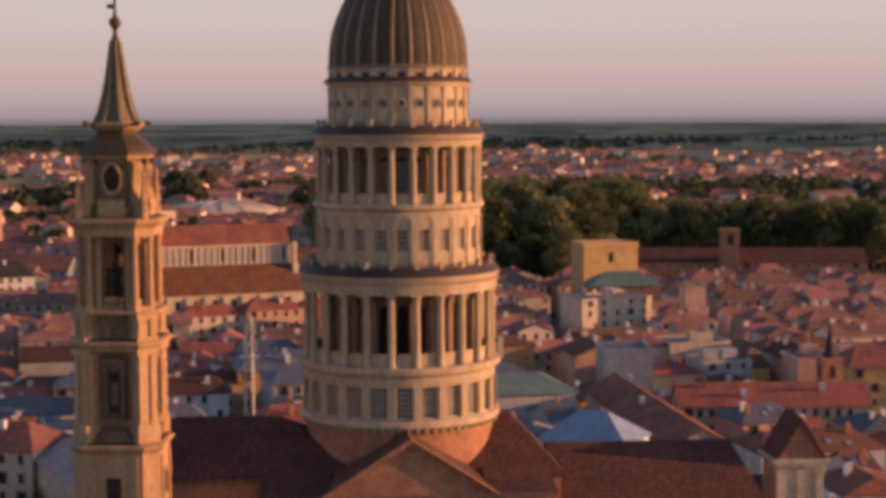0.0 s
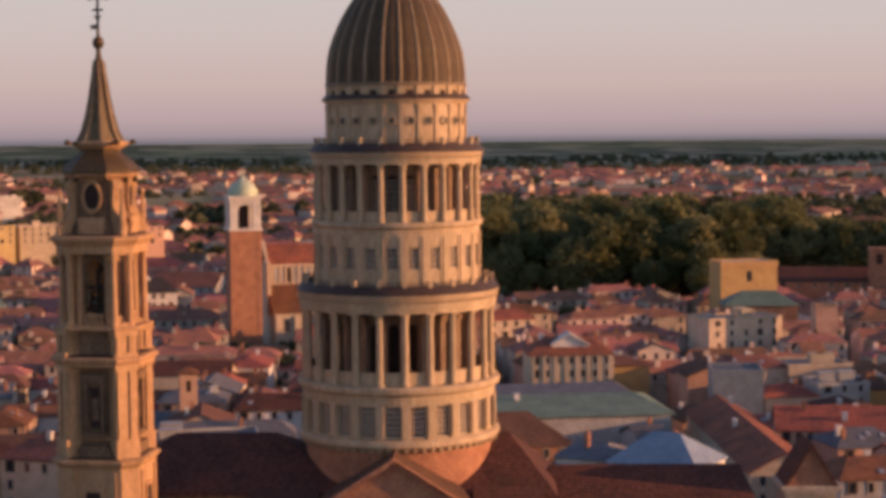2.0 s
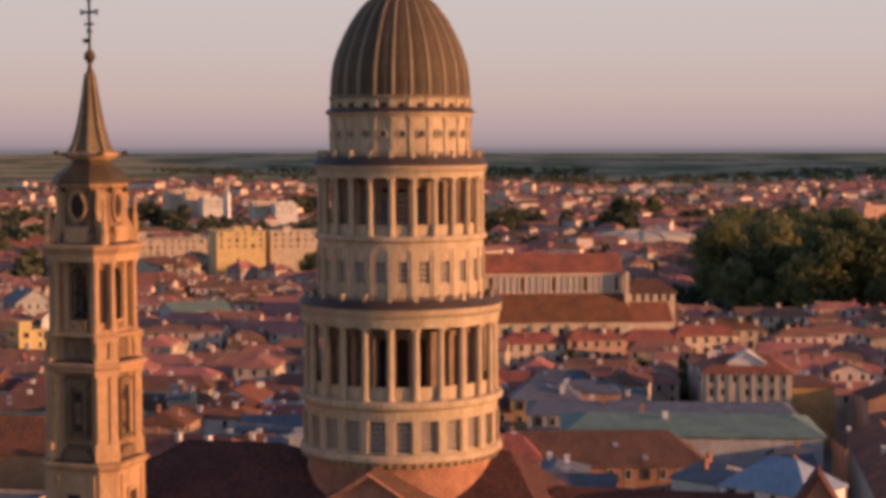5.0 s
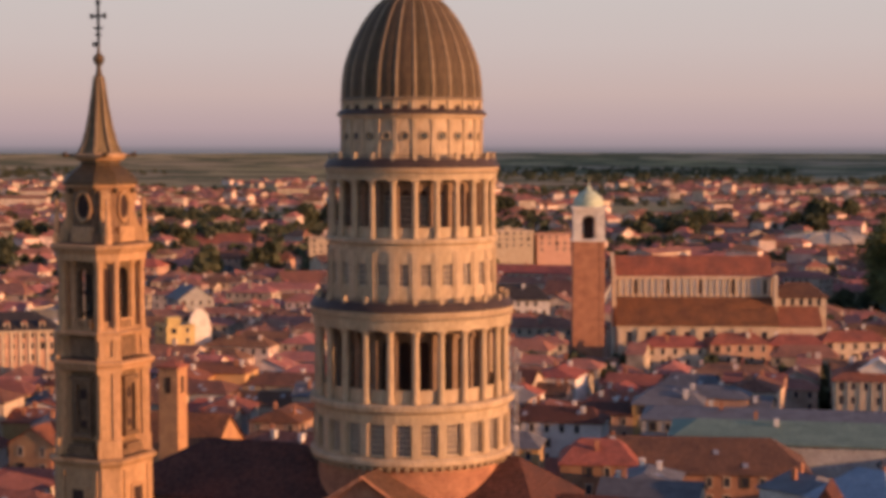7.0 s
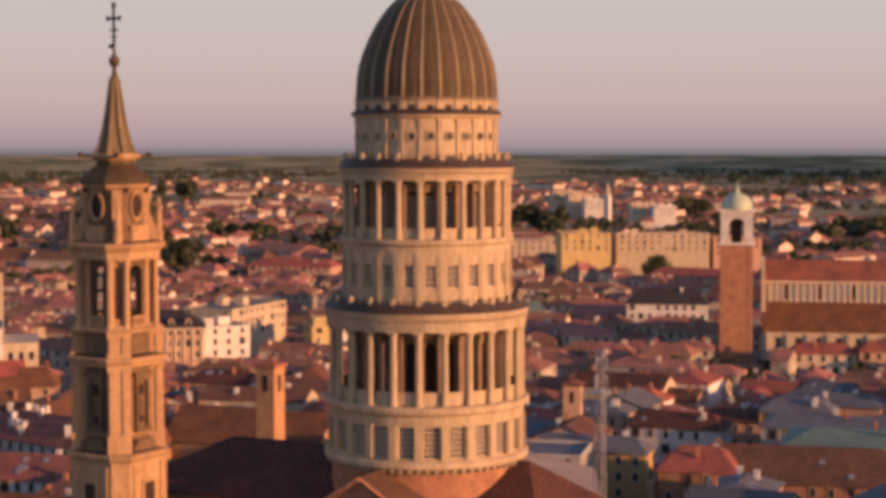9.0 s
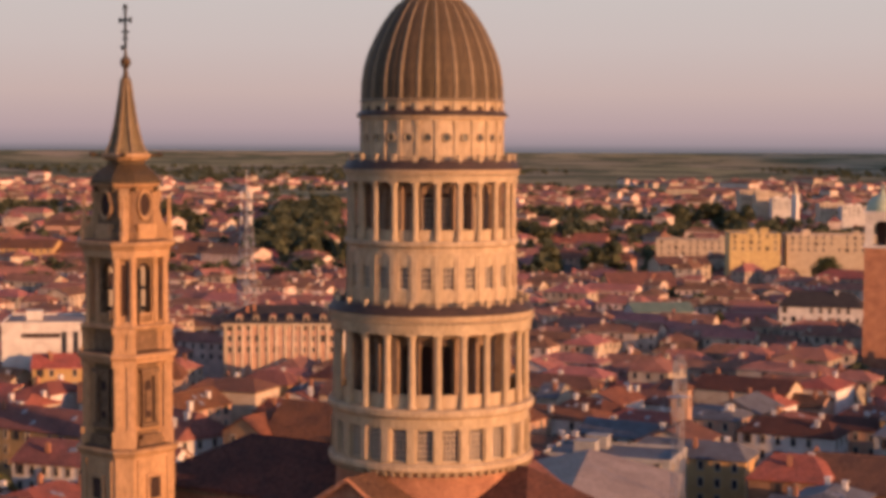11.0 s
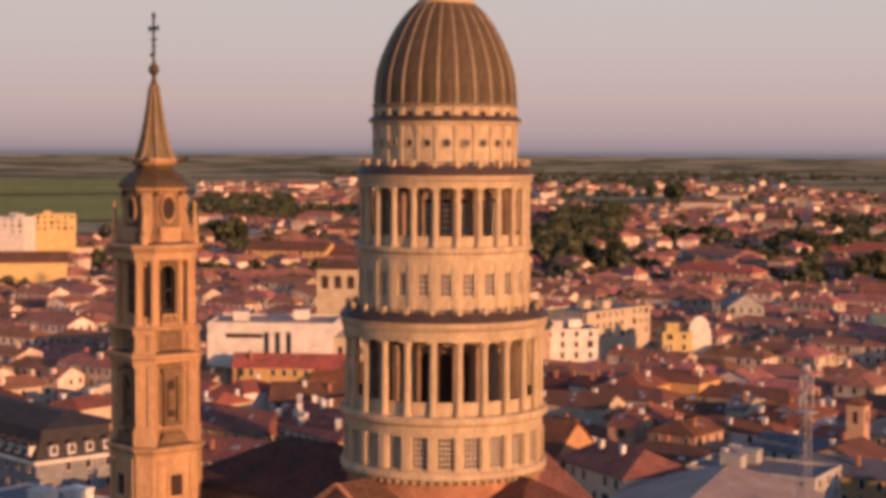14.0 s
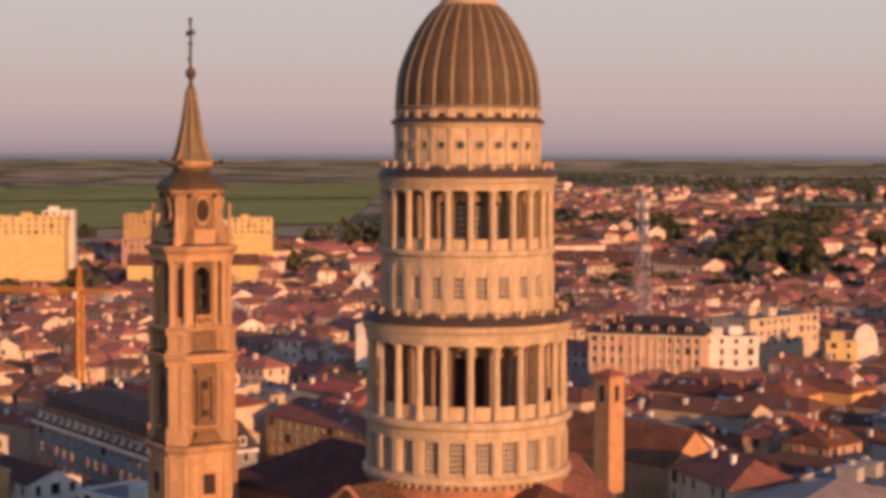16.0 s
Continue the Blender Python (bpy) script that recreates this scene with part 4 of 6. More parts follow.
ROOFWORD = {"red_clay_tiles": "red tiled", "brown_clay_tiles": "brown tiled", "grey_roofing": "grey", "dark_clay_tiles": "dark tiled", "green_sheet_roof": "green metal", "pale_blue_sheet_roof": "pale blue metal",
            "pale_membrane_roof": "pale flat-looking", "dark_mansard_slate": "dark slate"}


def house(x, y, rot, w, d, h, rise, wall, roof, hip=0.0, windows=True, chimneys=1, label="", name="house", category="house", group="", over=0.45, skylights=0, step=3.1, sides=""):
    rt = "hipped" if hip else "gabled"
    root = thing(name, pose(x, y, 0, 0, 0, rot), label or f"{COLOUR.get(wall.name, 'plain')} town house with a {ROOFWORD.get(roof.name, 'tiled')} {rt} roof", category, group)
    bm = bmesh.new()
    wall_shell(bm, w, d, h, 0 if hip else rise)
    part("wall", bm, wall, root)
    bm = bmesh.new()
    gable_roof(bm, w, d, h, rise, hip, over)
    rf = part("roof", bm, roof, root)
    part("eaves_board", boxes((-w / 2 - 0.2, w / 2 + 0.2, -d / 2 - 0.2, -d / 2 - 0.003, h - 0.5, h - 0.2)), wall if wall is not BRICK else CREAM, root)
    for k in range(chimneys):
        cx, cy = rnd.uniform(-0.4, 0.4) * w, rnd.choice((-1, 1)) * rnd.uniform(0.1, 0.3) * d
        hang("chimney", CHIMNEY[rnd.random() < 0.6], root, pose(cx, cy, h + rise * (1 - abs(cy) / (d / 2)) + 0.2))
    for k in range(skylights):
        cx, cy = rnd.uniform(-0.35, 0.35) * w, -rnd.uniform(0.12, 0.4) * d
        sl = math.degrees(math.atan2(rise, d / 2))
        hang("skylight", SKYLIGHT, root, pose(cx, cy, h + rise * (1 - abs(cy) / (d / 2)) + 0.02, sl))
    if windows:
        facade_windows(root, w, d, h, sides or facing(rot), step)
    return root


def flat_block(x, y, rot, w, d, h, wall, roof, label, name="apartment_block", category="building", step=3.4, windows=True, sides="", group="", huts=2):
    root = thing(name, pose(x, y, 0, 0, 0, rot), label, category, group)
    bm = bmesh.new()
    wall_shell(bm, w, d, h)
    part("wall", bm, wall, root)
    part("parapet", boxes((-w / 2 - 0.15, w / 2 + 0.15, -d / 2 - 0.15, -d / 2 + 0.15, h, h + 0.8), (-w / 2 - 0.15, w / 2 + 0.15, d / 2 - 0.15, d / 2 + 0.15, h, h + 0.8),
                          (-w / 2 - 0.15, -w / 2 + 0.15, -d / 2 + 0.15, d / 2 - 0.15, h, h + 0.8), (w / 2 - 0.15, w / 2 + 0.15, -d / 2 + 0.15, d / 2 - 0.15, h, h + 0.8)), wall, root)
    part("roof_deck", boxes((-w / 2 + 0.15, w / 2 - 0.15, -d / 2 + 0.15, d / 2 - 0.15, h + 0.004, h + 0.25)), roof, root)
    for k in range(huts):
        cx, cy = rnd.uniform(-0.3, 0.3) * w, rnd.uniform(-0.3, 0.3) * d
        part("roof_hut", boxes((cx - 2, cx + 2, cy - 1.5, cy + 1.5, h + 0.25, h + 2.6), (cx - 2.2, cx + 2.2, cy - 1.7, cy + 1.7, h + 2.6, h + 2.8)), wall, root)
    if windows:
        facade_windows(root, w, d, h + 1, sides or facing(rot), step)
    return root


TAKEN = [(0, 0, 46), (44, 5, 12), (-26, -20, 16)]


def claim(*spots):
    TAKEN.extend(spots)


# ---- the cathedral with its brick tower ----
duomo = thing("cathedral", pose(-84, 366, 0, 0, 0, 24.5), "long cream cathedral with red tiled roofs on two levels", "church")
for s in (-24, -12, 0, 12, 24, 36, 46):
    claim((-84 + 0.91 * s + 0.415 * 5, 366 + 0.415 * s - 0.91 * 5, 11))
claim((-109.4, 340, 6))
bm = bmesh.new()
wall_shell(bm, 50, 14, 36, 0, 0)
part("nave_wall", bm, CREAM, duomo)
bm = bmesh.new()
gable_roof(bm, 49, 14, 36, 6, 0, 0.5, 0.3)
part("nave_roof", bm, TILE, duomo)
for i in range(23):
    part("gallery_opening", boxes((-0.5, 0.5, -7.06, -7.0, 30.2, 34.6)), SHADE if i % 5 == 2 else GREY, duomo, "", pose(-22.5 + i * 2.05, 0, 0))
    part("gallery_pilaster", boxes((-0.3, 0.3, -7.35, -7.0, 29.4, 35.2)), CREAM, duomo, "", pose(-23.5 + i * 2.05, 0, 0))
part("gallery_cornice", boxes((-25.2, 25.2, -7.6, -7.0, 35.1, 35.8)), CREAM, duomo)
bm = bmesh.new()
v = [bm.verts.new(c) for c in ((-25.5, -17, 21.2), (25.5, -17, 21.2), (25.5, -7.0, 29.3), (-25.5, -7.0, 29.3), (-25.5, -17, 20.9), (25.5, -17, 20.9), (25.5, -7, 20.9), (-25.5, -7, 20.9))]
for q in ((0, 1, 2, 3), (4, 5, 1, 0), (5, 6, 2, 1), (7, 4, 0, 3), (7, 6, 5, 4)):
    bm.faces.new([v[i] for i in q])
part("aisle_roof", bm, TILE, duomo)
part("aisle_wall", boxes((-25, 25, -16.6, -7.0, 0, 20.9)), CREAM, duomo)
for i in range(8):
    part("aisle_window", boxes((-0.9, 0.9, -16.66, -16.6, 15.0, 19.2)), GLASS, duomo, "", pose(-21 + i * 6, 0, 0))
    part("buttress", boxes((-0.6, 0.6, -17.3, -16.6, 0, 20.2)), CREAM, duomo, "", pose(-24 + i * 6, 0, 0))
for x in (-25.4, 25.4):
    if x < 0:
        bm = bmesh.new()
        gable_roof(bm, 0.9, 15.5, 36.6, 6.4, 0, 0.1, 1.5)
        part("end_gable", bm, CREAM, duomo, "", pose(x, 0, 0))
    part("end_wall", boxes((x - 0.6, x + 0.6, -10.5, -7.7, 20, 36.4)), CREAM, duomo)
part("annexe_wall", boxes((26.1, 42, -7, 7, 0, 29.5)), CREAM, duomo)
bm = bmesh.new()
gable_roof(bm, 16.5, 14, 29.5, 4.0, 5, 0.5, 0.3)
part("annexe_roof", bm, TILE_B, duomo, "", pose(34.1, 0, 0))
part("annexe_aisle", boxes((25.2, 39, -15, -7, 0, 20.5)), CREAM, duomo)
bm = bmesh.new()
v = [bm.verts.new(q) for q in ((25.6, -15.5, 20.6), (39.5, -15.5, 20.6), (39.5, -7.0, 26.4), (25.6, -7.0, 26.4), (25.6, -7.0, 20.6), (39.5, -7.0, 20.6))]
for q in ((0, 1, 2, 3), (1, 5, 2), (0, 3, 4), (0, 4, 5, 1)):
    bm.faces.new([v[k] for k in q])
part("annexe_aisle_roof", bm, TILE, duomo)
for i in range(5):
    part("annexe_window", boxes((-0.6, 0.6, -7.06, -7.0, 26.6, 28.8)), GLASS, duomo, "", pose(28.5 + i * 2.8, 0, 0))
house(-100, 383, 24.5, 20, 16, 22, 4, PINK, TILE, 4, False, 0, "pink building with a red roof behind the cathedral", "chapter_house", "building")
ctower = thing("cathedral_bell_tower", pose(-109.4, 340, 0, 0, 0, 24.5) @ Matrix.Diagonal((1.2, 1.2, 1.02, 1)), "red brick bell tower with pale belfry and green cupola", "bell tower")
part("brick_shaft", boxes((-4, 4, -4, 4, 0, 46.5)), BRICK, ctower)
for sx in (-1, 1):
    for sy in (-1, 1):
        part("corner_strip", boxes((sx * 3.5 - 0.6, sx * 3.5 + 0.6, sy * 3.5 - 0.6, sy * 3.5 + 0.6, 0, 46.4)), BRICK, ctower)
        part("belfry_pier", boxes((sx * 3.0 - 1.05, sx * 3.0 + 1.05, sy * 3.0 - 1.05, sy * 3.0 + 1.05, 47.1, 56.0)), WHITE, ctower)
part("string_course", boxes((-4.4, 4.4, -4.4, 4.4, 46.5, 47.1)), WHITE, ctower)
for i in range(4):
    bm = bmesh.new()
    bay = [(1.95, 52.5)] + [(1.95 * math.cos(math.pi * k / 8), 52.5 + 1.95 * math.sin(math.pi * k / 8)) for k in range(9)] + [(-1.95, 52.5)]
    lo = [bm.verts.new((x, -3.9, z)) for x, z in bay]
    hi = [bm.verts.new((x, -3.9, 56.0)) for x, z in bay]
    for k in range(len(bay) - 1):
        if abs(bay[k][0] - bay[k + 1][0]) > 1e-6:
            bm.faces.new((lo[k], hi[k], hi[k + 1], lo[k + 1]))
    part("belfry_arch", bm, WHITE, ctower, "", Matrix.Rotation(i * math.pi / 2, 4, "Z"))
part("belfry_core", boxes((-1.2, 1.2, -1.2, 1.2, 47.1, 56.0)), SHADE, ctower)
part("belfry_cornice", boxes((-4.2, 4.2, -4.2, 4.2, 56.0, 56.6), (-4.6, 4.6, -4.6, 4.6, 56.6, 57.1)), WHITE, ctower)
bm = lathe([(4.0, 57.1), (4.0, 57.7), (3.9, 58.6), (3.4, 60.0), (2.4, 61.2), (1.1, 62.0), (0.6, 62.4), (0.55, 63.2), (0.15, 63.8), (0.06, 66.0)], 20, False)
hang("cupola", smooth(mesh_of("cupola", bm, COPPER)), ctower, None, "pale green copper cupola")

# ---- other landmark buildings ----
yv = flat_block(47.5, 437, 20, 21, 12, 30.4, OCHRE, GREY, "tall plain ochre villa block beside the park", "villa", windows=False, huts=0)
part("arched_window", boxes((-0.9, 0.9, -6.07, -6.0, 24.0, 27.2), (-0.6, 0.6, -6.07, -6.0, 27.2, 27.8)), GLASS, yv)
part("cornice", boxes((-10.8, 10.8, -6.5, -6.0, 29.4, 30.2), (10.5, 11.0, -6.0, 6.0, 29.4, 30.2)), OCHRE, yv)
claim((47, 437, 18))
house(108, 512, 0, 96, 18, 18, 5, BRICK, DARKROOF, 0, True, 0, "long brick barracks with a dark red roof", "barracks", "building", step=6)
bt = thing("brick_turret", pose(101, 502, 0), "square red brick turret with a dark opening", "turret")
part("wall", boxes((-3.6, 3.6, -3.6, 3.6, 0, 30.5)), BRICK, bt)
part("cornice", boxes((-4, 4, -4, 4, 30.5, 31.2)), BRICK, bt)
part("opening", boxes((-1.2, 1.2, -3.68, -3.6, 25, 29)), SHADE, bt)
claim((70, 512, 12), (90, 512, 12), (110, 512, 12), (130, 512, 12), (150, 512, 12))
villa = house(-1, 253, 12, 21.5, 15, 21.8, 3.6, CREAM, TILE, 6, True, 2, "cream neoclassical house with a red hipped roof and pediment", "pedimented_house", "house", step=2.6)
bm = bmesh.new()
wall_shell(bm, 5.0, 9.0, 24.0, 2.6, 21.5)
part("pediment_wall", bm, WHITE, villa, "", pose(0, -2.2, 0, 0, 0, 90))
bm = bmesh.new()
gable_roof(bm, 5.6, 9.2, 24.0, 2.7, 0, 0.3, 0.35)
part("pediment_roof", bm, WHITE, villa, "", pose(0, -2.2, 0, 0, 0, 90))
for k in range(8):
    part("pilaster", boxes((-0.35, 0.35, -7.75, -7.5, 14, 21.2)), CREAM, villa, "", pose(-9.6 + k * 2.74, 0, 0))
claim((-3, 252, 17))
house(-2, 181, 15, 52, 27, 19.0, 2.4, GREY, GREENROOF, 6, False, 2, "wide hall under a green sheet-metal roof", "market_hall", "building", over=0.8)
house(-14, 210, 15, 60, 20, 17.5, 1.6, GREY, SLATE, 3, True, 2, "low hall with a grey roof", "hall", "building")
claim((-2, 181, 22), (-20, 178, 20), (15, 186, 20), (-14, 210, 16), (-35, 203, 16), (8, 216, 16))
house(27, 110, -22, 16, 13, 21.8, 4.4, WHITE, BLUEROOF, 6, True, 1, "white house under a pale blue hipped metal roof", "blue_roofed_house")
house(14, 118, -22, 9, 12, 21, 2, WHITE, SLATE, 2, False, 2, "white service block with pipework on its roof", "service_block", "building")
claim((29, 110, 15), (14, 118, 9))
h = house(-16, 150, 20, 44, 22, 17.0, 5.0, TERRA, TILE_B, 7, True, 3, "long terracotta palazzo under a brown hipped roof", "palazzo", "building", skylights=2)
h2 = house(-30, 138, 20, 14, 14, 19.0, 3.5, TERRA, TILE, 4, True, 1, "terracotta side wing with a red hipped roof", "palazzo_wing", "building")
claim((-16, 150, 16), (-34, 142, 14), (2, 157, 14))
house(42, 160, 100, 68, 13, 16.5, 3.6, CREAM, TILE, 0, True, 2, "long cream house with a red roof along the street", "row_house", "house")
house(68, 178, 2, 40, 12, 16.5, 4.0, CREAM, TILE, 0, True, 3, "long cream building with many windows and red roof", "row_house", "house", step=2.4)
claim((46, 134, 9), (44, 150, 9), (41, 166, 9), (38, 184, 9), (58, 178, 9), (68, 178, 9), (80, 178, 9))
bs = thing("brick_spire_tower", pose(82, 186, 0, 0, 0, 10), "small brick tower with a dark pointed spire", "tower")
part("wall", boxes((-2.2, 2.2, -2.2, 2.2, 0, 24.2)), BRICK, bs)
part("cornice", boxes((-2.5, 2.5, -2.5, 2.5, 24.2, 24.7)), BRICK, bs)
for i in range(4):
    part("opening", boxes((-0.6, 0.6, -2.26, -2.2, 20.5, 23)), SHADE, bs, "", Matrix.Rotation(i * math.pi / 2, 4, "Z"))
part("spire", lathe([(1.5, 24.7), (1.1, 26.5), (0.5, 29.5), (0.06, 32.5)], 8, False), SLATE_DK, bs)
house(103, 216, 5, 26, 16, 19.5, 4, OCHRE, TILE, 4, True, 1, "ochre house with a red hipped roof", "house", "house")
flat_block(41, 237, 5, 12, 14, 19.5, GREY, SLATE, "plain blue-grey block with a flat roof", "office_block", windows=False, huts=0)
flat_block(43, 350, 28, 25, 14, 20, CREAM, PALEROOF, "cream house with roof terraces", "terraced_house", step=4)
flat_block(69.5, 345, 10, 6.5, 7, 24, PINK, PALEROOF, "slim pink stair tower", "stair_tower", windows=False, huts=0)
house(52, 408, 8, 24, 14, 19, 4, TERRA, GREENROOF, 7, False, 0, "broad house under a green hipped roof", "green_roofed_house", over=0.7)
house(-90, 180, 8, 26, 12, 14, 2.6, WHITE, SLATE, 0, True, 1, "white house with a grey roof and square windows", "house", "house")
claim((82, 186, 4), (103, 216, 15), (41, 237, 9), (43, 350, 14), (69, 345, 6), (50, 406, 18), (-90, 180, 13))
house(-46, 93, -60, 46, 32, 19.5, 3.8, CREAM, PALEROOF, 0, False, 0, "broad building under a pale shallow roof", "hall", "building", over=0.7)
claim((-46, 93, 26), (-36, 78, 20), (-56, 110, 20))
house(-78, 108, -12, 22, 15, 21, 3.6, CREAM, TILE_B, 5, True, 2, "cream house with a brown hipped roof", "house", "house")
flat_block(-62, 128, 20, 24, 15, 20, GREY, SLATE, "grey block with a dark grey flat roof", "office_block")
sc = thing("roof_turret_tower", pose(-78.5, 178, 0, 0, 0, 20), "small pink square tower with a low tiled cap", "tower")
part("wall", boxes((-1.9, 1.9, -1.9, 1.9, 0, 25.2)), PINK, sc)
part("cornice", boxes((-2.2, 2.2, -2.2, 2.2, 25.2, 25.6)), CREAM, sc)
for i in range(4):
    part("opening", boxes((-0.5, 0.5, -1.95, -1.9, 21.5, 24.0)), SHADE, sc, "", Matrix.Rotation(i * math.pi / 2, 4, "Z"))
bm = bmesh.new()
gable_roof(bm, 4.2, 4.2, 25.7, 1.1, 2.2, 0.3, 0.2)
part("cap", bm, TILE, sc)
claim((-78, 108, 13), (-62, 128, 14), (-78.5, 178, 4))
# brick church with a slim belfry
bc = house(-115, 113, 9, 34, 14, 19.5, 6, BRICK_LT, TILE, 0, False, 0, "brick church nave under a red tiled roof", "parish_church", "church")
house(-135, 108, 99, 16, 10, 19.5, 3.2, BRICK_LT, TILE, 0, True, 0, "orange brick church transept with red tiled roof", "sacristy", "building")
bt = thing("parish_bell_tower", pose(-95.5, 93, 0, 0, 0, 8), "slim square brick bell tower with a low cap", "bell tower")
part("wall", boxes((-1.9, 1.9, -1.9, 1.9, 0, 37.4)), BRICK_LT, bt)
part("cornice", boxes((-2.2, 2.2, -2.2, 2.2, 37.4, 37.9)), BRICK, bt)
bm = bmesh.new()
gable_roof(bm, 4.2, 4.2, 38.0, 1.0, 2.2, 0.2, 0.2)
part("cap", bm, TILE, bt)
for i in range(4):
    part("sound_opening", boxes((-0.55, 0.55, -1.96, -1.9, 33, 36)), SHADE, bt, "", Matrix.Rotation(i * math.pi / 2, 4, "Z"))
claim((-106, 114, 13), (-122, 111, 13), (-97, 92, 8), (-136, 107, 11))
flat_block(-103, 82, 8, 13, 9, 16, CREAM, SLATE, "low cream annex below the brick bell tower", "annex", "building", huts=0)
claim((-103, 82, 8))
row = house(-163, 104, -5, 32, 16, 17, 4.5, WHITE, TILE_B, 3, True, 0, "white house under a broad brown roof crowded with white chimneys", "chimney_house", "house")
for k in range(15):
    cx, cy = rnd.uniform(-0.42, 0.42) * 32, rnd.uniform(-0.85, 0.3) * 8
    hang("chimney", CHIMNEY[1], row, pose(cx, cy, 17 + 4.5 * (1 - abs(cy) / 8) + 0.3, 0, 0, rnd.uniform(0, 90)) @ Matrix.Diagonal((1, 1, rnd.uniform(0.8, 1.5), 1)))
claim((-170, 105, 12), (-156, 104, 12))
mb = flat_block(-253, 151, 47, 34, 24, 30, WHITE, PALEROOF, "large white modern block with a blank lit side wall", "modern_block", windows=False)
part("roof_slot", boxes((-12, -2, -12.06, -12.0, 26.6, 27.8)), SHADE, mb)
for i in range(3):
    part("tall_window", boxes((-0.7, 0.7, -12.06, -12.0, 21.5, 28.2)), GLASS, mb, "", pose(-1 + i * 3, 0, 0))
part("stepped_wing", boxes((17.0, 26, -12, 10, 0, 26.5), (17.0, 26.2, -12.2, 10.2, 26.5, 26.9)), CREAM, mb)
for i in range(3):
    part("wing_window", boxes((-0.6, 0.6, -12.06, -12.0, 22.5, 24.6)), GLASS, mb, "", pose(19 + i * 2.6, 0, 0))
house(-234, 143, 46, 30, 9, 20.5, 3.0, OCHRE, TILE, 0, True, 2, "long ochre wing with a red tiled roof", "row_house", "house", step=2.8)
house(-222, 152, 40, 17, 12, 18, 4, PINK, TILE, 3, True, 2, "pink house with a red hipped roof", "row_house", "house")
house(-214, 134, 50, 18, 12, 15, 4, WHITE, TILE_B, 0, True, 2, "white house with a brown tiled roof", "row_house", "house")
ct = flat_block(-290, 200, 46, 13, 12, 40, CREAM, TILE_B, "square cream tower house with an open loggia", "tower_house", windows=False, huts=0)
for i in range(3):
    part("loggia_opening", boxes((-1.1, 1.1, -6.06, -6.0, 34.5, 38.5)), SHADE, ct, "", pose(-4 + i * 4, 0, 0))
bm = bmesh.new()
gable_roof(bm, 13.4, 12.4, 40.9, 2.2, 5, 0.6)
part("roof", bm, TILE_B, ct)
claim((-234, 143, 12), (-222, 152, 9), (-214, 134, 9), (-290, 200, 9))
arena = thing("sports_arena", pose(-188, 1010, 0, 0, 0, 12), "low oval sports arena under a pale shallow roof", "building")
bm = lathe([(39, 0), (39, 9.5)], 48, False)
bm.transform(Matrix.Diagonal((1, 0.72, 1, 1)))
part("wall", bm, GREY, arena)
bm = lathe([(38, 9.0), (41.5, 9.3), (41.5, 10.4), (33, 13.4), (20, 15.6), (0.02, 16.4)], 48, False)
bm.transform(Matrix.Diagonal((1, 0.72, 1, 1)))
part("roof", bm, CREAM, arena)
for k in range(12):
    bm = bmesh.new()
    prof = [(41.5, 10.5), (33, 13.5), (20, 15.7), (6, 16.4)]
    for (r0, z0), (r1, z1) in zip(prof, prof[1:]):
        q = [bm.verts.new(c) for c in ((r0, -0.35, z0), (r0, 0.35, z0), (r1, 0.35, z1), (r1, -0.35, z1), (r0, -0.35, z0 + 0.5), (r0, 0.35, z0 + 0.5), (r1, 0.35, z1 + 0.5), (r1, -0.35, z1 + 0.5))]
        for f in ((4, 5, 6, 7), (0, 1, 5, 4), (1, 2, 6, 5), (3, 0, 4, 7)):
            bm.faces.new([q[i] for i in f])
    part("roof_rib", bm, GREY, arena, "", Matrix.Diagonal((1, 0.72, 1, 1)) @ Matrix.Rotation(k * math.pi / 6, 4, "Z"))
claim((-205, 1006, 30), (-170, 1013, 30))
claim((-246, 160, 20), (-250, 172, 14), (-238, 146, 14))
pb = house(-252, 230, 42, 34, 22, 24.5, 4.2, PINK, SLATE_DK, 7, True, 3, "pink apartment block with cream pilasters and dark roof", "apartment_block", "building", step=2.6)
for i in range(14):
    part("pilaster", boxes((-0.4, 0.4, -11.4, -11.0, 3, 23.4)), CREAM, pb, "", pose(-16.4 + i * 2.523, 0, 0))
part("cornice", boxes((-17.5, 17.5, -11.9, -11.0, 23.4, 24.1), (17.0, 17.9, -11.0, 11.0, 23.4, 24.1)), CREAM, pb)
for i in range(6):
    hang("dormer", DORMER, pb, pose(-12.5 + i * 5, -9.2, 24.6))
flat_block(-262, 284, 100, 36, 18, 25, CREAM, SLATE, "cream apartment block with rows of windows", "apartment_block")
flat_block(-244, 252, 60, 18, 14, 22, WHITE, SLATE, "white terraced apartment block with balconies", "apartment_block")
claim((-252, 230, 24), (-262, 284, 24), (-244, 252, 14))
hall = thing("arched_hall", pose(-219, 286, 0, 0, 0, 52), "hall with a tall white rounded gable front", "building")
bm = bmesh.new()
ring = [(-3.6, 0), (3.6, 0)] + [(3.6 * math.cos(math.pi * k / 10), 20.0 + 6.2 * math.sin(math.pi * k / 10)) for k in range(11)]
fr = [bm.verts.new((x, -1.0, z)) for x, z in ring]
bk = [bm.verts.new((x, -0.4, z)) for x, z in ring]
bm.faces.new(fr)
bm.faces.new(bk[::-1])
for k in range(len(ring)):
    m_ = (k + 1) % len(ring)
    bm.faces.new((fr[k], bk[k], bk[m_], fr[m_]))
bmesh.ops.recalc_face_normals(bm, faces=bm.faces)
part("rounded_gable", bm, WHITE, hall)
part("wall", boxes((-3.5, 3.5, -0.4, 12, 0, 19.5)), CREAM, hall)
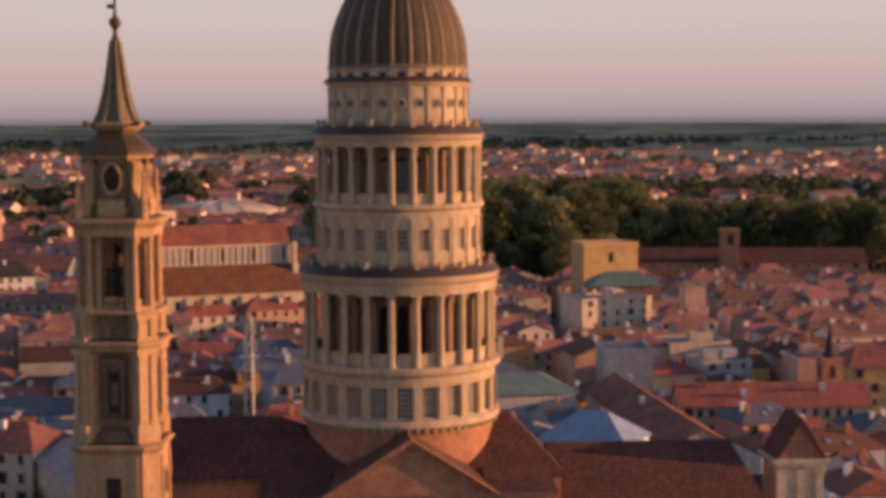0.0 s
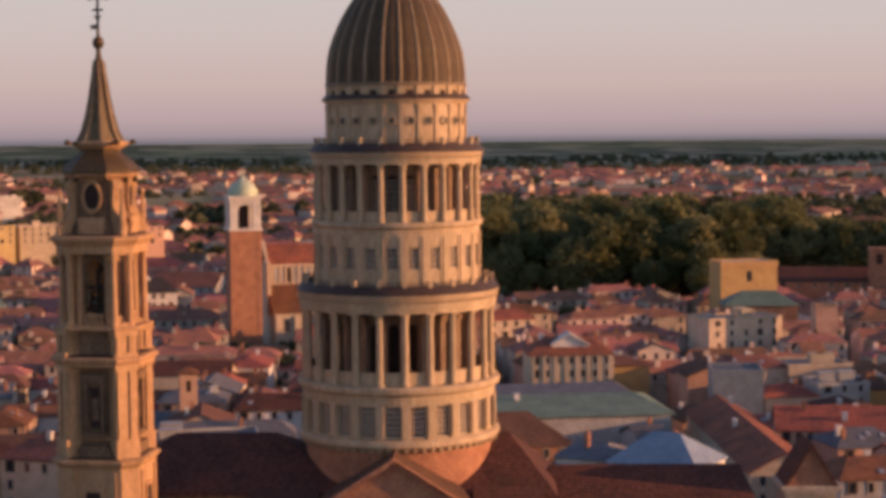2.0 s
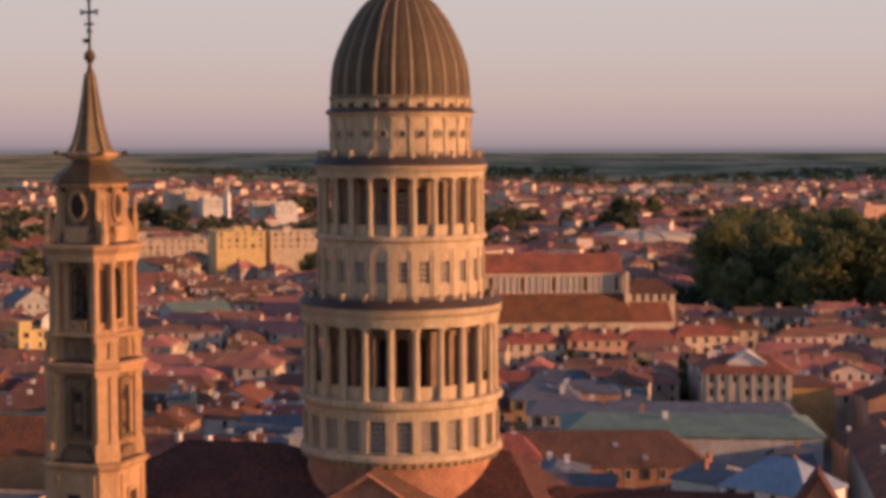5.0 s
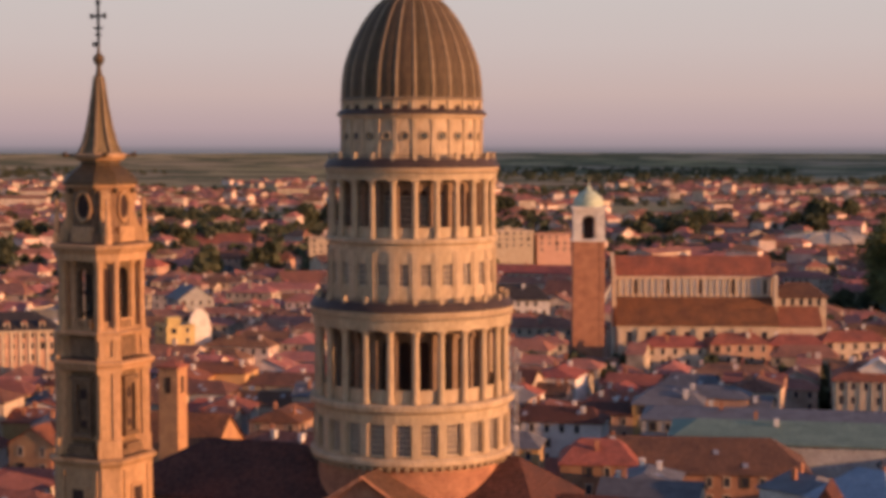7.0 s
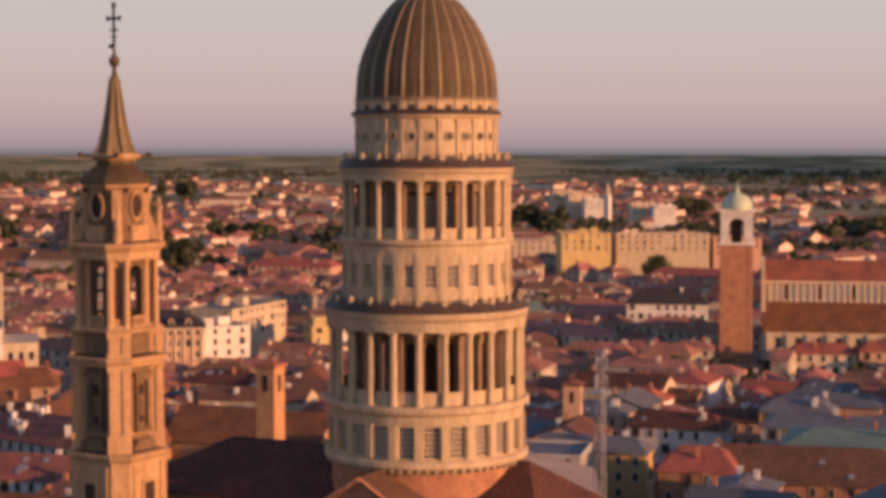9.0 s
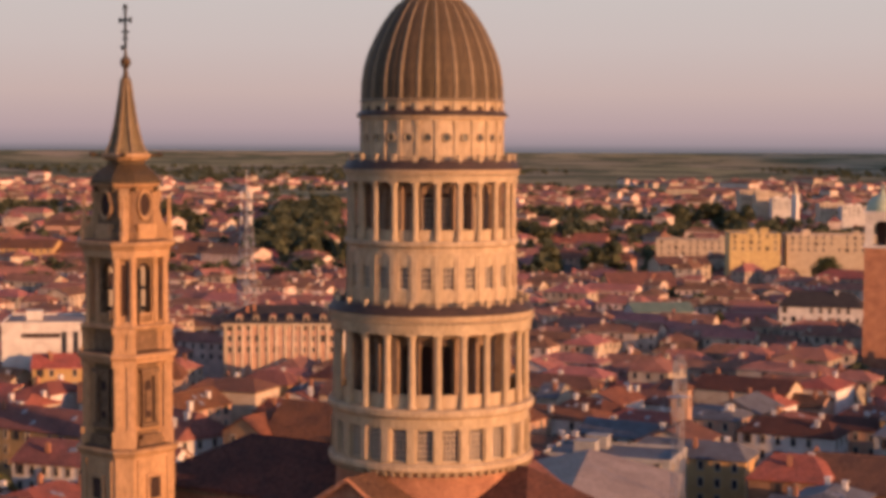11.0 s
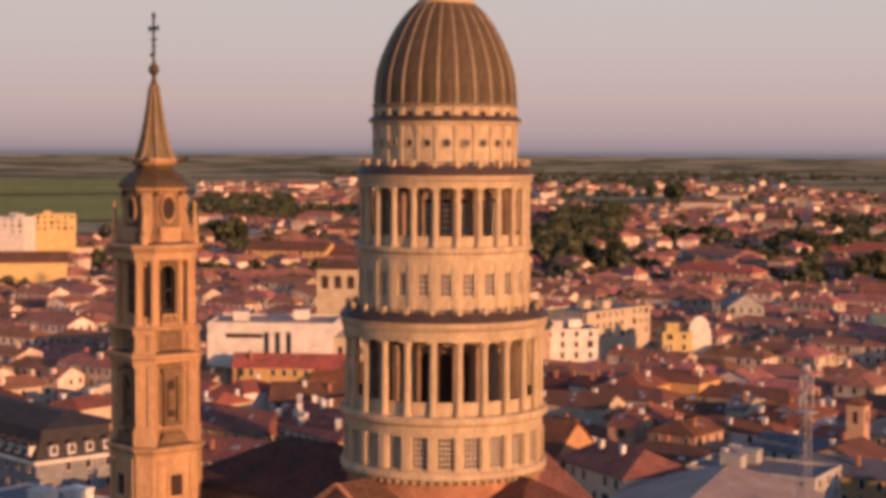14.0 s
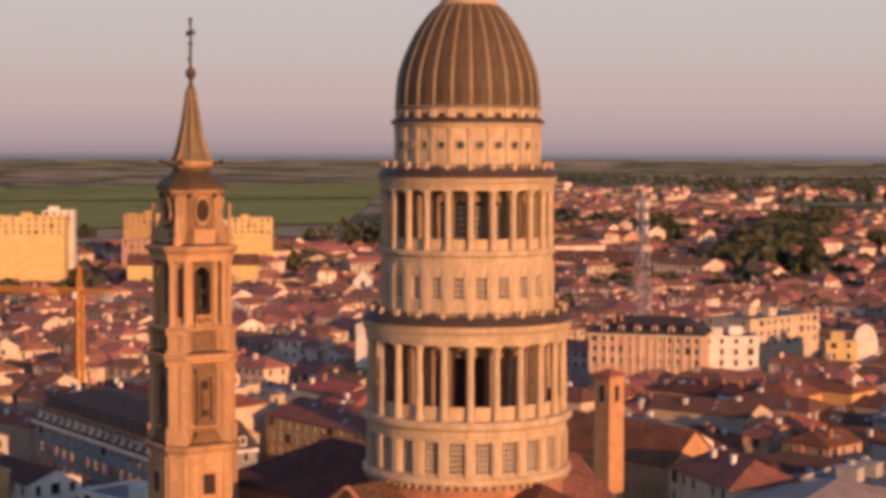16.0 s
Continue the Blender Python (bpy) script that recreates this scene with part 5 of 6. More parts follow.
bm = bmesh.new()
gable_roof(bm, 12.2, 7.0, 19.5, 3.5, 0, 0.3)
part("roof", bm, TILE_B, hall, "", pose(0, 6.1, 0, 0, 0, 90))
flat_block(-223.5, 279.5, 52, 9, 12, 21, YELLOW, SLATE, "yellow block with a flat roof beside the white gable", "town_block", huts=1)
house(-302, 404, -40, 18, 14, 17, 5, GREY, SLATE, 0, True, 1, "grey house with a pointed gable", "gable_house")
claim((-226, 293, 13), (-302, 404, 15))
man = thing("mansard_palace", pose(-180, 37, 0, 0, 0, 3), "grey palace with a dark mansard roof and white dormers", "building")
bm = bmesh.new()
wall_shell(bm, 58, 22, 20)
# Palace wall takes the grey with shade painted in
part("wall", bm, GREYSTONE, man)
bm = bmesh.new()
v = [bm.verts.new(c) for c in ((-29.6, -11.6, 20), (29.6, -11.6, 20), (29.6, 11.6, 20), (-29.6, 11.6, 20), (-27, -8.6, 25.2), (27, -8.6, 25.2), (27, 8.6, 25.2), (-27, 8.6, 25.2), (-20, 0, 27), (20, 0, 27))]
for q in ((0, 1, 5, 4), (1, 2, 6, 5), (2, 3, 7, 6), (3, 0, 4, 7), (4, 5, 9, 8), (5, 6, 9), (6, 7, 8, 9), (7, 4, 8), (3, 2, 1, 0)):
    bm.faces.new([v[i] for i in q])
part("mansard_roof", bm, SLATE_DK, man)
part("cornice", boxes((-29.8, 29.8, -11.8, -11.0, 19.3, 20.0), (29.0, 29.8, -11.0, 11.0, 19.3, 20.0)), WHITE, man)
for i in range(15):
    hang("dormer", DORMER_W, man, pose(-26.6 + i * 3.8, -10.6, 20.9))
for i in range(5):
    hang("dormer", DORMER_W, man, pose(28.6, -7.6 + i * 3.8, 20.9, 0, 0, 90))
facade_windows(man, 58, 22, 20, "fr", 3.8, 3.8, limit=70)
claim((-180, 37, 20), (-205, 36, 20), (-156, 38, 20))
house(-195, 95, 10, 46, 15, 15.5, 3.8, OCHRE, TILE_B, 4, True, 2, "long ochre house with brown roof and skylights", "row_house", "house", skylights=4)
house(-190, 131, 100, 30, 12, 15, 3.6, PINK, TILE, 0, True, 2, "pink house with a red roof and white skylights", "row_house", "house", skylights=5)
house(-150, 78, 20, 34, 14, 15, 3.6, WHITE, TILE_B, 0, True, 2, "white house with a brown roof and many skylights", "row_house", "house", skylights=8, step=2.5)
claim((-195, 95, 24), (-190, 131, 16), (-150, 78, 18))
for x, y, w, d, h, wall, lab in ((-726, 200, 36, 18, 42, YELLOW, "tall yellow apartment tower with white balconies"), (-788, 358, 24, 18, 36, YELLOW, "tall yellow apartment tower"), (-745, 222, 16, 14, 44, WHITE, "slim white apartment tower")):
    flat_block(x, y, 62, w, d, h, wall, SLATE, lab, "apartment_tower", "tower block", step=3.6, group="apartment towers")
for x, y, w, d, h, wall, lab in ((-786, 331, 19, 16, 35, WHITE, "slim white plastered apartment tower"), (-806, 300, 30, 16, 24, PINK, "brown apartment block behind the towers"), (-924, 345, 22, 18, 34, OCHRE, "orange plastered apartment tower block"),
                                 (-716, 1336, 28, 20, 31, CREAM, "pale cream plastered apartment tower"), (-690, 1318, 24, 18, 30, CREAM, "pale cream plastered apartment tower"), (-665, 1300, 20, 16, 25, WHITE, "white apartment tower with a brown side"),
                                 (-585, 1245, 26, 18, 24, CREAM, "pale cream apartment slab block"), (-560, 1232, 20, 16, 23, WHITE, "white plastered apartment slab block"), (-60, 1316, 22, 18, 24, PINK, "pink apartment tower beyond the park")):
    flat_block(x, y, 40, w, d, h, wall, SLATE, lab, "apartment_tower", "tower block", step=3.6, group="apartment towers")
    claim((x, y, 22))
house(-668, 266, 62, 66, 16, 19, 5, YELLOW, TILE_B, 0, False, 0, "long yellow works building under a brown roof", "works_building", "building", step=4)
claim((-681, 241, 14), (-668, 266, 14), (-655, 291, 14))
mn = thing("church_steeple", pose(-633, 1267, 0), "slim white church steeple with a pointed top", "steeple")
part("shaft", boxes((-2.6, 2.6, -2.6, 2.6, 0, 31)), WHITE, mn)
part("spire", lathe([(3.0, 31), (2.2, 34), (0.9, 39), (0.05, 44)], 8, False), CREAM, mn)
claim((-633, 1267, 8))
flat_block(-304, 692, 36, 50, 20, 29.5, CREAM, SLATE, "long cream public building with rows of windows", "public_building", step=4)
flat_block(-335, 662, 36, 26, 26, 30.5, YELLOW, SLATE, "pale yellow public building head block", "public_building", step=4)
flat_block(-272, 717, 36, 26, 20, 27, PINK, TILE, "pink end wing of the public building", "public_building", step=4, huts=0)
flat_block(-405, 735, 30, 60, 20, 21, CREAM, SLATE, "cream school wing with rows of windows", "public_building", step=4, huts=1)
claim((-304, 692, 30), (-335, 662, 18), (-272, 717, 18), (-405, 735, 34))
house(-712, 560, 38, 96, 42, 9, 6, WHITE, TILE, 0, False, 0, "long white hall under a broad red roof with roof lights", "market_shed", "building", skylights=26)
house(-760, 508, 38, 52, 30, 12, 5, OCHRE, TILE, 0, True, 0, "ochre hall under a red roof", "market_shed", "building", step=4)
claim((-742, 537, 26), (-712, 560, 26), (-682, 584, 26), (-760, 508, 26))
house(-900, 690, 30, 80, 30, 14, 4, PINK, TILE, 0, False, 0, "pink factory hall with a red roof", "factory_hall", "building")
house(-178, 436, 25, 30, 17, 19, 5, WHITE, SLATE_DK, 5, True, 1, "white house with a dark hipped roof", "house", "house")
for lx, ly, w_, h_ in ((45, -29, 20, 18.5), (28, -31, 17, 17.5), (10, -32, 18, 18), (-9, -31, 19, 17), (57, -18, 16, 19)):
    hx, hy = -84 + lx * 0.91 - ly * 0.415, 366 + lx * 0.415 + ly * 0.91
    house(hx, hy, 24.5 + rnd.uniform(-6, 6), w_, 11, h_, 2.6, rnd.choice((CREAM, PINK)), TILE, 4, True, 2, group="town houses")
    claim((hx, hy, 9))
claim((-178, 436, 17))
bf = house(-566, 308, -28, 26, 11, 13, 4, CREAM, TILE, 0, False, 0, "small church with a scalloped white baroque front", "baroque_church", "church")
bm = bmesh.new()
half = [(7.2, 0), (7.2, 11.5), (7.6, 12.2), (6.0, 12.8), (4.8, 14.2), (4.4, 16.0), (4.6, 16.8), (3.2, 17.6), (2.0, 19.6), (0.7, 20.4), (0.35, 22.6)]
rim = half + [(-x, z) for x, z in half[::-1]]
fr, bk = [[bm.verts.new((y, x, z)) for x, z in rim] for y in (13.9, 13.1)]
bm.faces.new(fr)
bm.faces.new(bk[::-1])
for k in range(len(rim)):
    m_ = (k + 1) % len(rim)
    bm.faces.new((fr[k], bk[k], bk[m_], fr[m_]))
bmesh.ops.recalc_face_normals(bm, faces=bm.faces)
part("scalloped_front", bm, WHITE, bf)
for x in (-5.6, -2.4, 2.4, 5.6):
    part("pilaster", boxes((13.9, 14.3, x - 0.5, x + 0.5, 0, 11.4)), WHITE, bf)
part("cornice", boxes((13.9, 14.6, -7.5, 7.5, 11.4, 12.1)), WHITE, bf)
part("front_window", boxes((13.9, 13.97, -0.9, 0.9, 13.0, 16.2)), GLASS, bf)
claim((-566, 308, 16), (-553, 301, 12))
for x, y, rot, w in ((-420, 640, 10, 50), (-450, 560, 15, 46), (-240, 610, 5, 54), (-60, 700, 0, 40)):
    house(x, y, rot, w, 18, 15, 3.5, rnd.choice((CREAM, PINK)), TILE, 5, True, 1, "long town building with a red hipped roof", "town_block", "building", step=4)
    claim((x, y, 30))

# ---- masts and crane ----


def lattice(bm, x0, y0, w0, z0, x1, y1, w1, z1, bays, t):
    """Four legs with cross bracing between two square sections."""
    def pt(k, f):
        sx, sy = ((-1, -1), (1, -1), (1, 1), (-1, 1))[k % 4]
        w = w0 + (w1 - w0) * f
        return Vector((x0 + (x1 - x0) * f + sx * w / 2, y0 + (y1 - y0) * f + sy * w / 2, z0 + (z1 - z0) * f))

    def bar(a, b, r):
        m = (b - a).to_track_quat("Z", "Y").to_matrix().to_4x4()
        m.translation = a
        box(bm, -r, r, -r, r, 0, (b - a).length, m)

    for k in range(4):
        bar(pt(k, 0), pt(k, 1), t)
        for i in range(bays):
            f0, f1 = i / bays, (i + 1) / bays
            bar(pt(k, f0), pt(k + 1, f1), t * 0.6) if (i + k) % 2 else bar(pt(k + 1, f0), pt(k, f1), t * 0.6)
            bar(pt(k, f1), pt(k + 1, f1), t * 0.6)


mast = thing("telecom_mast", pose(-32, 101.7, 0), "grey lattice telecom mast with antenna panels", "mast")
bm = bmesh.new()
lattice(bm, 0, 0, 1.9, 0, 0, 0, 1.1, 43.5, 17, 0.055)
part("lattice", bm, STEEL, mast)
for i in range(3):
    for z, r in ((38.5, 1.2), (41.5, 1.1)):
        part("antenna_panel", boxes((-0.1, 0.1, -0.2, 0.2, -1.0, 1.0)), STEEL, mast, "", spun(i * 2.1 + 0.3, r, z))
part("platform", boxes((-1.5, 1.5, -1.5, 1.5, 36.6, 36.75)), STEEL, mast)
mast2 = thing("telecom_mast", pose(-326, 286, 0), "tall pale lattice mast with antennas on top", "mast")
bm = bmesh.new()
lattice(bm, 0, 0, 6.0, 0, 0, 0, 2.2, 62, 18, 0.15)
part("lattice", bm, STEEL, mast2)
for i in range(3):
    for z in (50, 55, 59):
        part("antenna_panel", boxes((-0.2, 0.2, -0.4, 0.4, -1.3, 1.3)), WHITE, mast2, "", spun(i * 2.1, 2.0, z))
part("aerial", turned([(0.15, 62), (0.1, 66), (0.04, 68)], 6), STEEL, mast2)
crane = thing("tower_crane", pose(-302, 69, 0), "orange lattice tower crane on a building site", "crane")
bm = bmesh.new()
lattice(bm, 0, 0, 1.8, 0, 0, 0, 1.8, 40, 22, 0.16)
part("mast", bm, CRANE, crane)
bm = bmesh.new()
lattice(bm, 0, 0, 1.6, 0, 0, 0, 1.0, 34, 18, 0.12)
part("jib", bm, CRANE, crane, "", Matrix.Translation((0, 0, 39)) @ Matrix.Rotation(radians(215), 4, "Z") @ Matrix.Rotation(math.pi / 2, 4, "Y"))
bm = bmesh.new()
lattice(bm, 0, 0, 1.4, 0, 0, 0, 1.2, 11, 6, 0.12)
part("counter_jib", bm, CRANE, crane, "", Matrix.Translation((0, 0, 39)) @ Matrix.Rotation(radians(35), 4, "Z") @ Matrix.Rotation(math.pi / 2, 4, "Y"))
bm = bmesh.new()
lattice(bm, 0, 0, 1.6, 39, 0, 0, 0.3, 46.4, 4, 0.12)
part("apex", bm, CRANE, crane)
part("cab", boxes((-0.9, 0.9, -2.2, -0.9, 37.2, 39)), WHITE, crane)
part("counterweight", boxes((-1, 1, -1, 1, -2.2, 0.4)), GREY, crane, "", Matrix.Rotation(radians(35), 4, "Z") @ Matrix.Translation((9.5, 0, 38.8)))
claim((-302, 69, 4), (-326, 286, 6), (-32, 102, 3))

# ---- streets of houses ----
TURN = radians(14)


def in_region(x, y, margin=14):
    """Between the two sight lines that bound the part of the town that the flight overlooks."""
    ax, ay = x - 11.7, y + 188
    bx, by = x - 151.6, y + 98.6
    right = ax * math.cos(radians(12.3)) - ay * math.sin(radians(12.3))
    left = bx * math.cos(radians(72.2)) + by * math.sin(radians(72.2))
    return right < margin and left > -margin


claim((-619, 579, 22), (-622, 628, 22), (-799, 772, 22), (-802, 822, 22), (-979, 966, 22), (-982, 1016, 22), (-1137, 1136, 22), (-1140, 1186, 22))
# larger buildings farther out
house(-435, 637, 48, 26, 24, 10, 3, GREY, SLATE, 0, True, 1, "grey shed with a dark sheet roof", "shed", "building", step=3.6)
house(-355, 622, 48, 27, 22, 16, 3.5, CREAM, TILE_B, 0, True, 1, "cream institute with rows of windows", "long_house", "building", step=3.6)
house(-315, 522, 48, 31, 22, 13, 6, OCHRE, TILE_B, 0, True, 1, "broad ochre house with a brown roof", "long_house", "building", step=3.6)
house(-234, 413, 47, 23, 16, 15, 3, GREY, GREENROOF, 0, True, 1, "grey house with a green metal roof", "long_house", "building", step=3.6)
house(-432, 516, 48, 17, 16, 12, 4, OCHRE, TILE, 5, True, 1, "ochre house with a red tiled roof", "long_house", "building", step=3.6)
house(-609, 554, 60, 39, 22, 10, 5, WHITE, TILE, 0, True, 1, "long white house with a red tiled roof", "long_house", "building", step=3.6)
house(-447, 324, 60, 19, 16, 13, 5, PINK, TILE_B, 0, True, 1, "pink house with a brown roof", "long_house", "building", step=3.6)
house(-560, 825, 28, 38, 24, 10, 6, PINK, TILE, 0, True, 1, "broad red roofed hall", "long_house", "building", step=3.6)
house(-407, 926, 28, 58, 24, 11, 3, CREAM, PALEROOF, 0, True, 1, "long cream school with a pale roof", "long_house", "building", step=3.6)
house(-428, 1202, 29, 35, 20, 14, 3, CREAM, PALEROOF, 0, True, 1, "cream apartment house with a pale roof", "long_house", "building", step=3.6)
house(-182, 521, -0, 28, 20, 14, 5, GREY, TILE_B, 0, True, 1, "grey house with a brown tiled roof", "long_house", "building", step=3.6)
house(49, 1331, -3, 79, 22, 13, 4, PINK, TILE, 0, True, 1, "long pink building beyond the park", "long_house", "building", step=3.6)
house(191, 1190, -2, 31, 20, 12, 4, PINK, TILE, 0, True, 1, "pink house with a red roof", "long_house", "building", step=3.6)
claim((-439, 633, 14), (-431, 642, 14), (-360, 617, 13), (-351, 627, 13), (-321, 516, 13), (-310, 529, 13), (-237, 410, 10), (-231, 416, 10), (-433, 515, 10), (-431, 517, 10), (-615, 543, 13), (-609, 554, 13), (-603, 565, 13), (-448, 322, 10), (-446, 326, 10), (-571, 819, 14), (-560, 825, 14), (-550, 831, 14), (-427, 915, 14), (-414, 923, 14), (-401, 930, 14), (-388, 937, 14), (-437, 1197, 12), (-418, 1207, 12), (-189, 521, 12), (-175, 521, 12), (17, 1332, 13), (33, 1331, 13), (49, 1331, 13), (65, 1330, 13), (82, 1329, 13), (182, 1191, 12), (199, 1190, 12))


def free(x, y, r):
    return all((x - a) ** 2 + (y - b) ** 2 > (c + r) ** 2 for a, b, c in TAKEN)


WALLS = [CREAM, CREAM, WHITE, OCHRE, PINK, PINK, GREY]
ROOFS = [TILE, TILE, TILE, TILE_B, TILE_B, DARKROOF, SLATE]
NEAR = 285
plots = []
for bi in range(-14, 14):
    for bj in range(-3, 14):
        cx, cy = bi * 52 + rnd.uniform(-4, 4), bj * 43 + rnd.uniform(-3, 3)
        bt_ = TURN + rnd.uniform(-0.12, 0.12)
        rows = [(0, -13.5, 0, 46), (0, 13.5, 0, 46), (-17.5, 0, 90, 15), (17.5, 0, 90, 15), (0, 0, 0, 20)]
        for k, (ox, oy, turn, ln) in enumerate(rows):
            u = -ln / 2
            while u < ln / 2 - 4:
                w = min(rnd.uniform(12, 27), ln / 2 - u)
                mid = u + w / 2
                lx, ly = (ox + mid, oy) if turn == 0 else (ox, oy + mid)
                x = cx + lx * math.cos(bt_) - ly * math.sin(bt_)
                y = cy + lx * math.sin(bt_) + ly * math.cos(bt_)
                plots.append((x, y, math.degrees(bt_) + turn, w, k))
                u += w
for x, y, rot, w, k in plots:
    dist = math.hypot(x, y)
    if dist > NEAR or dist < 40 or not in_region(x, y) or not free(x, y, w * 0.42) or rnd.random() < 0.05:
        continue
    d = rnd.uniform(11, 14)
    hgt = (rnd.uniform(6, 11) if k == 4 else rnd.uniform(12.0, 17.0)) + (2 if dist < 160 else 0)
    if rnd.random() < 0.06 and k != 4:
        flat_block(x, y, rot, w, d, hgt + 2, rnd.choice(WALLS), SLATE, "small plain town block with a flat grey roof", "town_block", windows=dist < 260, group="town houses")
    else:
        house(x, y, rot + rnd.uniform(-2, 2), w + 0.2, d, hgt, rnd.uniform(1.8, 2.9), rnd.choice(WALLS), rnd.choice(ROOFS), rnd.choice((0, 3.5, 4.0, 4.5)) if w > 10 else 0, dist < 235, rnd.choice((1, 2, 2)),
              group="town houses", skylights=rnd.choice((0, 0, 2, 3)) if dist < 285 else 0)

# ---- the rest of the town, too many to count ----


def far_house(wv, wf, rv, rf, x, y, rot, w, d, h, rise, z0, hip=0.0):
    c, s = math.cos(rot), math.sin(rot)

    def tr(a, b, z):
        return (x + a * c - b * s, y + a * s + b * c, z0 + z)

    n0 = len(wv)
    wv += [tr(a, b, z) for z in (0, h) for a, b in ((-w / 2, -d / 2), (w / 2, -d / 2), (w / 2, d / 2), (-w / 2, d / 2))] + [tr(-w / 2 + hip, 0, h + rise), tr(w / 2 - hip, 0, h + rise)]
    wf += [tuple(n0 + i for i in q) for q in (((0, 1, 5, 4), (2, 3, 7, 6), (1, 2, 6, 5), (3, 0, 4, 7)) if hip else ((0, 1, 5, 4), (2, 3, 7, 6), (1, 2, 6, 9, 5), (3, 0, 4, 8, 7)))]
    m0, o = len(rv), 0.5
    rv += [tr(-w / 2 - o, -d / 2 - o, h - 0.3), tr(w / 2 + o, -d / 2 - o, h - 0.3), tr(w / 2 + o - hip, 0, h + rise + 0.15), tr(-w / 2 - o + hip, 0, h + rise + 0.15), tr(w / 2 + o, d / 2 + o, h - 0.3), tr(-w / 2 - o, d / 2 + o, h - 0.3)]
    rf += [tuple(m0 + i for i in q) for q in (((0, 1, 2, 3), (3, 2, 4, 5), (1, 4, 2), (5, 0, 3)) if hip else ((0, 1, 2, 3), (3, 2, 4, 5)))]
    for side, ln, off, ang in (("f", w, d / 2, 0), ("r", d, w / 2, 90), ("b", w, d / 2, 180), ("l", d, w / 2, 270)):
        if side not in facing(math.degrees(rot)) or math.hypot(x, y) > 800:
            continue
        ca, sa = math.cos(radians(ang)), math.sin(radians(ang))
        cols = max(1, int(ln / 3.2))
        for k in range(cols * 2):
            if rng.random() < 0.2:
                continue
            u, zb = (k % cols + 0.5 - cols / 2) * ln / cols, h - 2.4 - 3.2 * (k // cols)
            if zb < 1:
                continue
            q0 = len(gv)
            for du, dz in ((-0.5, 0), (0.5, 0), (0.5, 1.6), (-0.5, 1.6)):
                lx, ly = u + du, -off - 0.05
                gv.append(tr(lx * ca - ly * sa, lx * sa + ly * ca, zb + dz))
            gf.append((q0, q0 + 1, q0 + 2, q0 + 3))
    for _ in range(rng.choice((0, 1, 2)) if math.hypot(x, y) < 800 else 0):
        cx, cy, n1 = rng.uniform(-0.42, 0.42) * w, rng.uniform(-0.35, 0.35) * d, len(wv)
        cs, ch = rng.uniform(0.35, 0.9), h + rise * (1 - 2 * abs(cy) / d) + rng.uniform(0.8, 1.8)
        wv.extend(tr(cx + a, cy + b, z) for z in (h, ch) for a, b in ((-cs, -0.5), (cs, -0.5), (cs, 0.5), (-cs, 0.5)))
        wf.extend(tuple(n1 + i for i in q) for q in ((4, 5, 6, 7), (0, 1, 5, 4), (1, 2, 6, 5), (2, 3, 7, 6), (3, 0, 4, 7)))
    if rng.random() < 0.6:
        cx, n1 = rng.uniform(-0.4, 0.4) * w, len(rv)
        rv.extend(tr(cx + a, b + d * 0.12, z) for z in (h, h + rise + 1.3) for a, b in ((-0.45, -0.45), (0.45, -0.45), (0.45, 0.45), (-0.45, 0.45)))
        rf.extend(tuple(n1 + i for i in q) for q in ((4, 5, 6, 7), (0, 1, 5, 4), (1, 2, 6, 5), (2, 3, 7, 6), (3, 0, 4, 7)))
    return c, s


wv, wf, rv, rf, gv, gf = [], [], [], [], [], []
rng = random.Random(11)
count = 0
for x, y, rot, w, k in plots:
    dist = math.hypot(x, y)
    if dist <= NEAR or dist > 640 or not in_region(x, y, 25) or not free(x, y, w * 0.4) or rng.random() < 0.08 or (-115 < x < 230 and y > 505):
        continue
    far_house(wv, wf, rv, rf, x, y, radians(rot), w, rng.uniform(9, 12), rng.uniform(11, 17) if dist < 460 else rng.uniform(8, 16), rng.uniform(1.6, 2.7), 0, rng.choice((0, 4.0, 4.5, 5.0)) if w > 10 else 0)
for _ in range(12000):
    dist = 620 + 2100 * rng.random() ** 1.5
    ang = radians(rng.uniform(-20, 82))
    x, y = -math.sin(ang) * dist, math.cos(ang) * dist
    clump = noise.noise((x / 260, y / 260, 3.3))
    if not in_region(x, y, 60) or clump < (-0.3 if dist < 1150 else -0.2 + 0.1 * (dist / 1500) if x < -0.42 * y else -0.1 + 0.1 * (dist / 1500)) or not free(x, y, 8) or (-115 < x < 230 and 505 < y < 780) or (x < -1050 and y + 103 < 0.61 * (149 - x)):
        continue
    big = rng.random() < 0.14
    w = rng.uniform(25, 60) if big else rng.uniform(9, 22)
    far_house(wv, wf, rv, rf, x, y, rng.uniform(-0.4, 0.6) + (1.57 if rng.random() < 0.4 else 0), w, rng.uniform(16, 26) if big else rng.uniform(9, 14),
              rng.uniform(5, 8.5) if rng.random() < 0.92 else rng.uniform(10, 16), rng.uniform(2.2, 3.6), ground_height(dist), rng.choice((0, 4.0, 4.4, 4.4)) if w > 10 else 0)
    count += 1
me = bpy.data.meshes.new("distant_town")
me.from_pydata(wv, [], wf)
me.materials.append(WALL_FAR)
town = new("distant_town", me)
tagged(town, "distant town of small plastered houses with red roofs", "town", kind="stuff")
me = bpy.data.meshes.new("roof")
me.from_pydata(rv, [], rf)
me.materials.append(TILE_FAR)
ob = new("roof", me)
ob.parent = town
tagged(ob, kind="stuff")
me = bpy.data.meshes.new("window_rows")
me.from_pydata(gv, [], gf)
me.materials.append(GLASS)
ob = new("window_rows", me)
ob.parent = town
tagged(ob, kind="stuff")

# ---- trees ----
trng = random.Random(21)


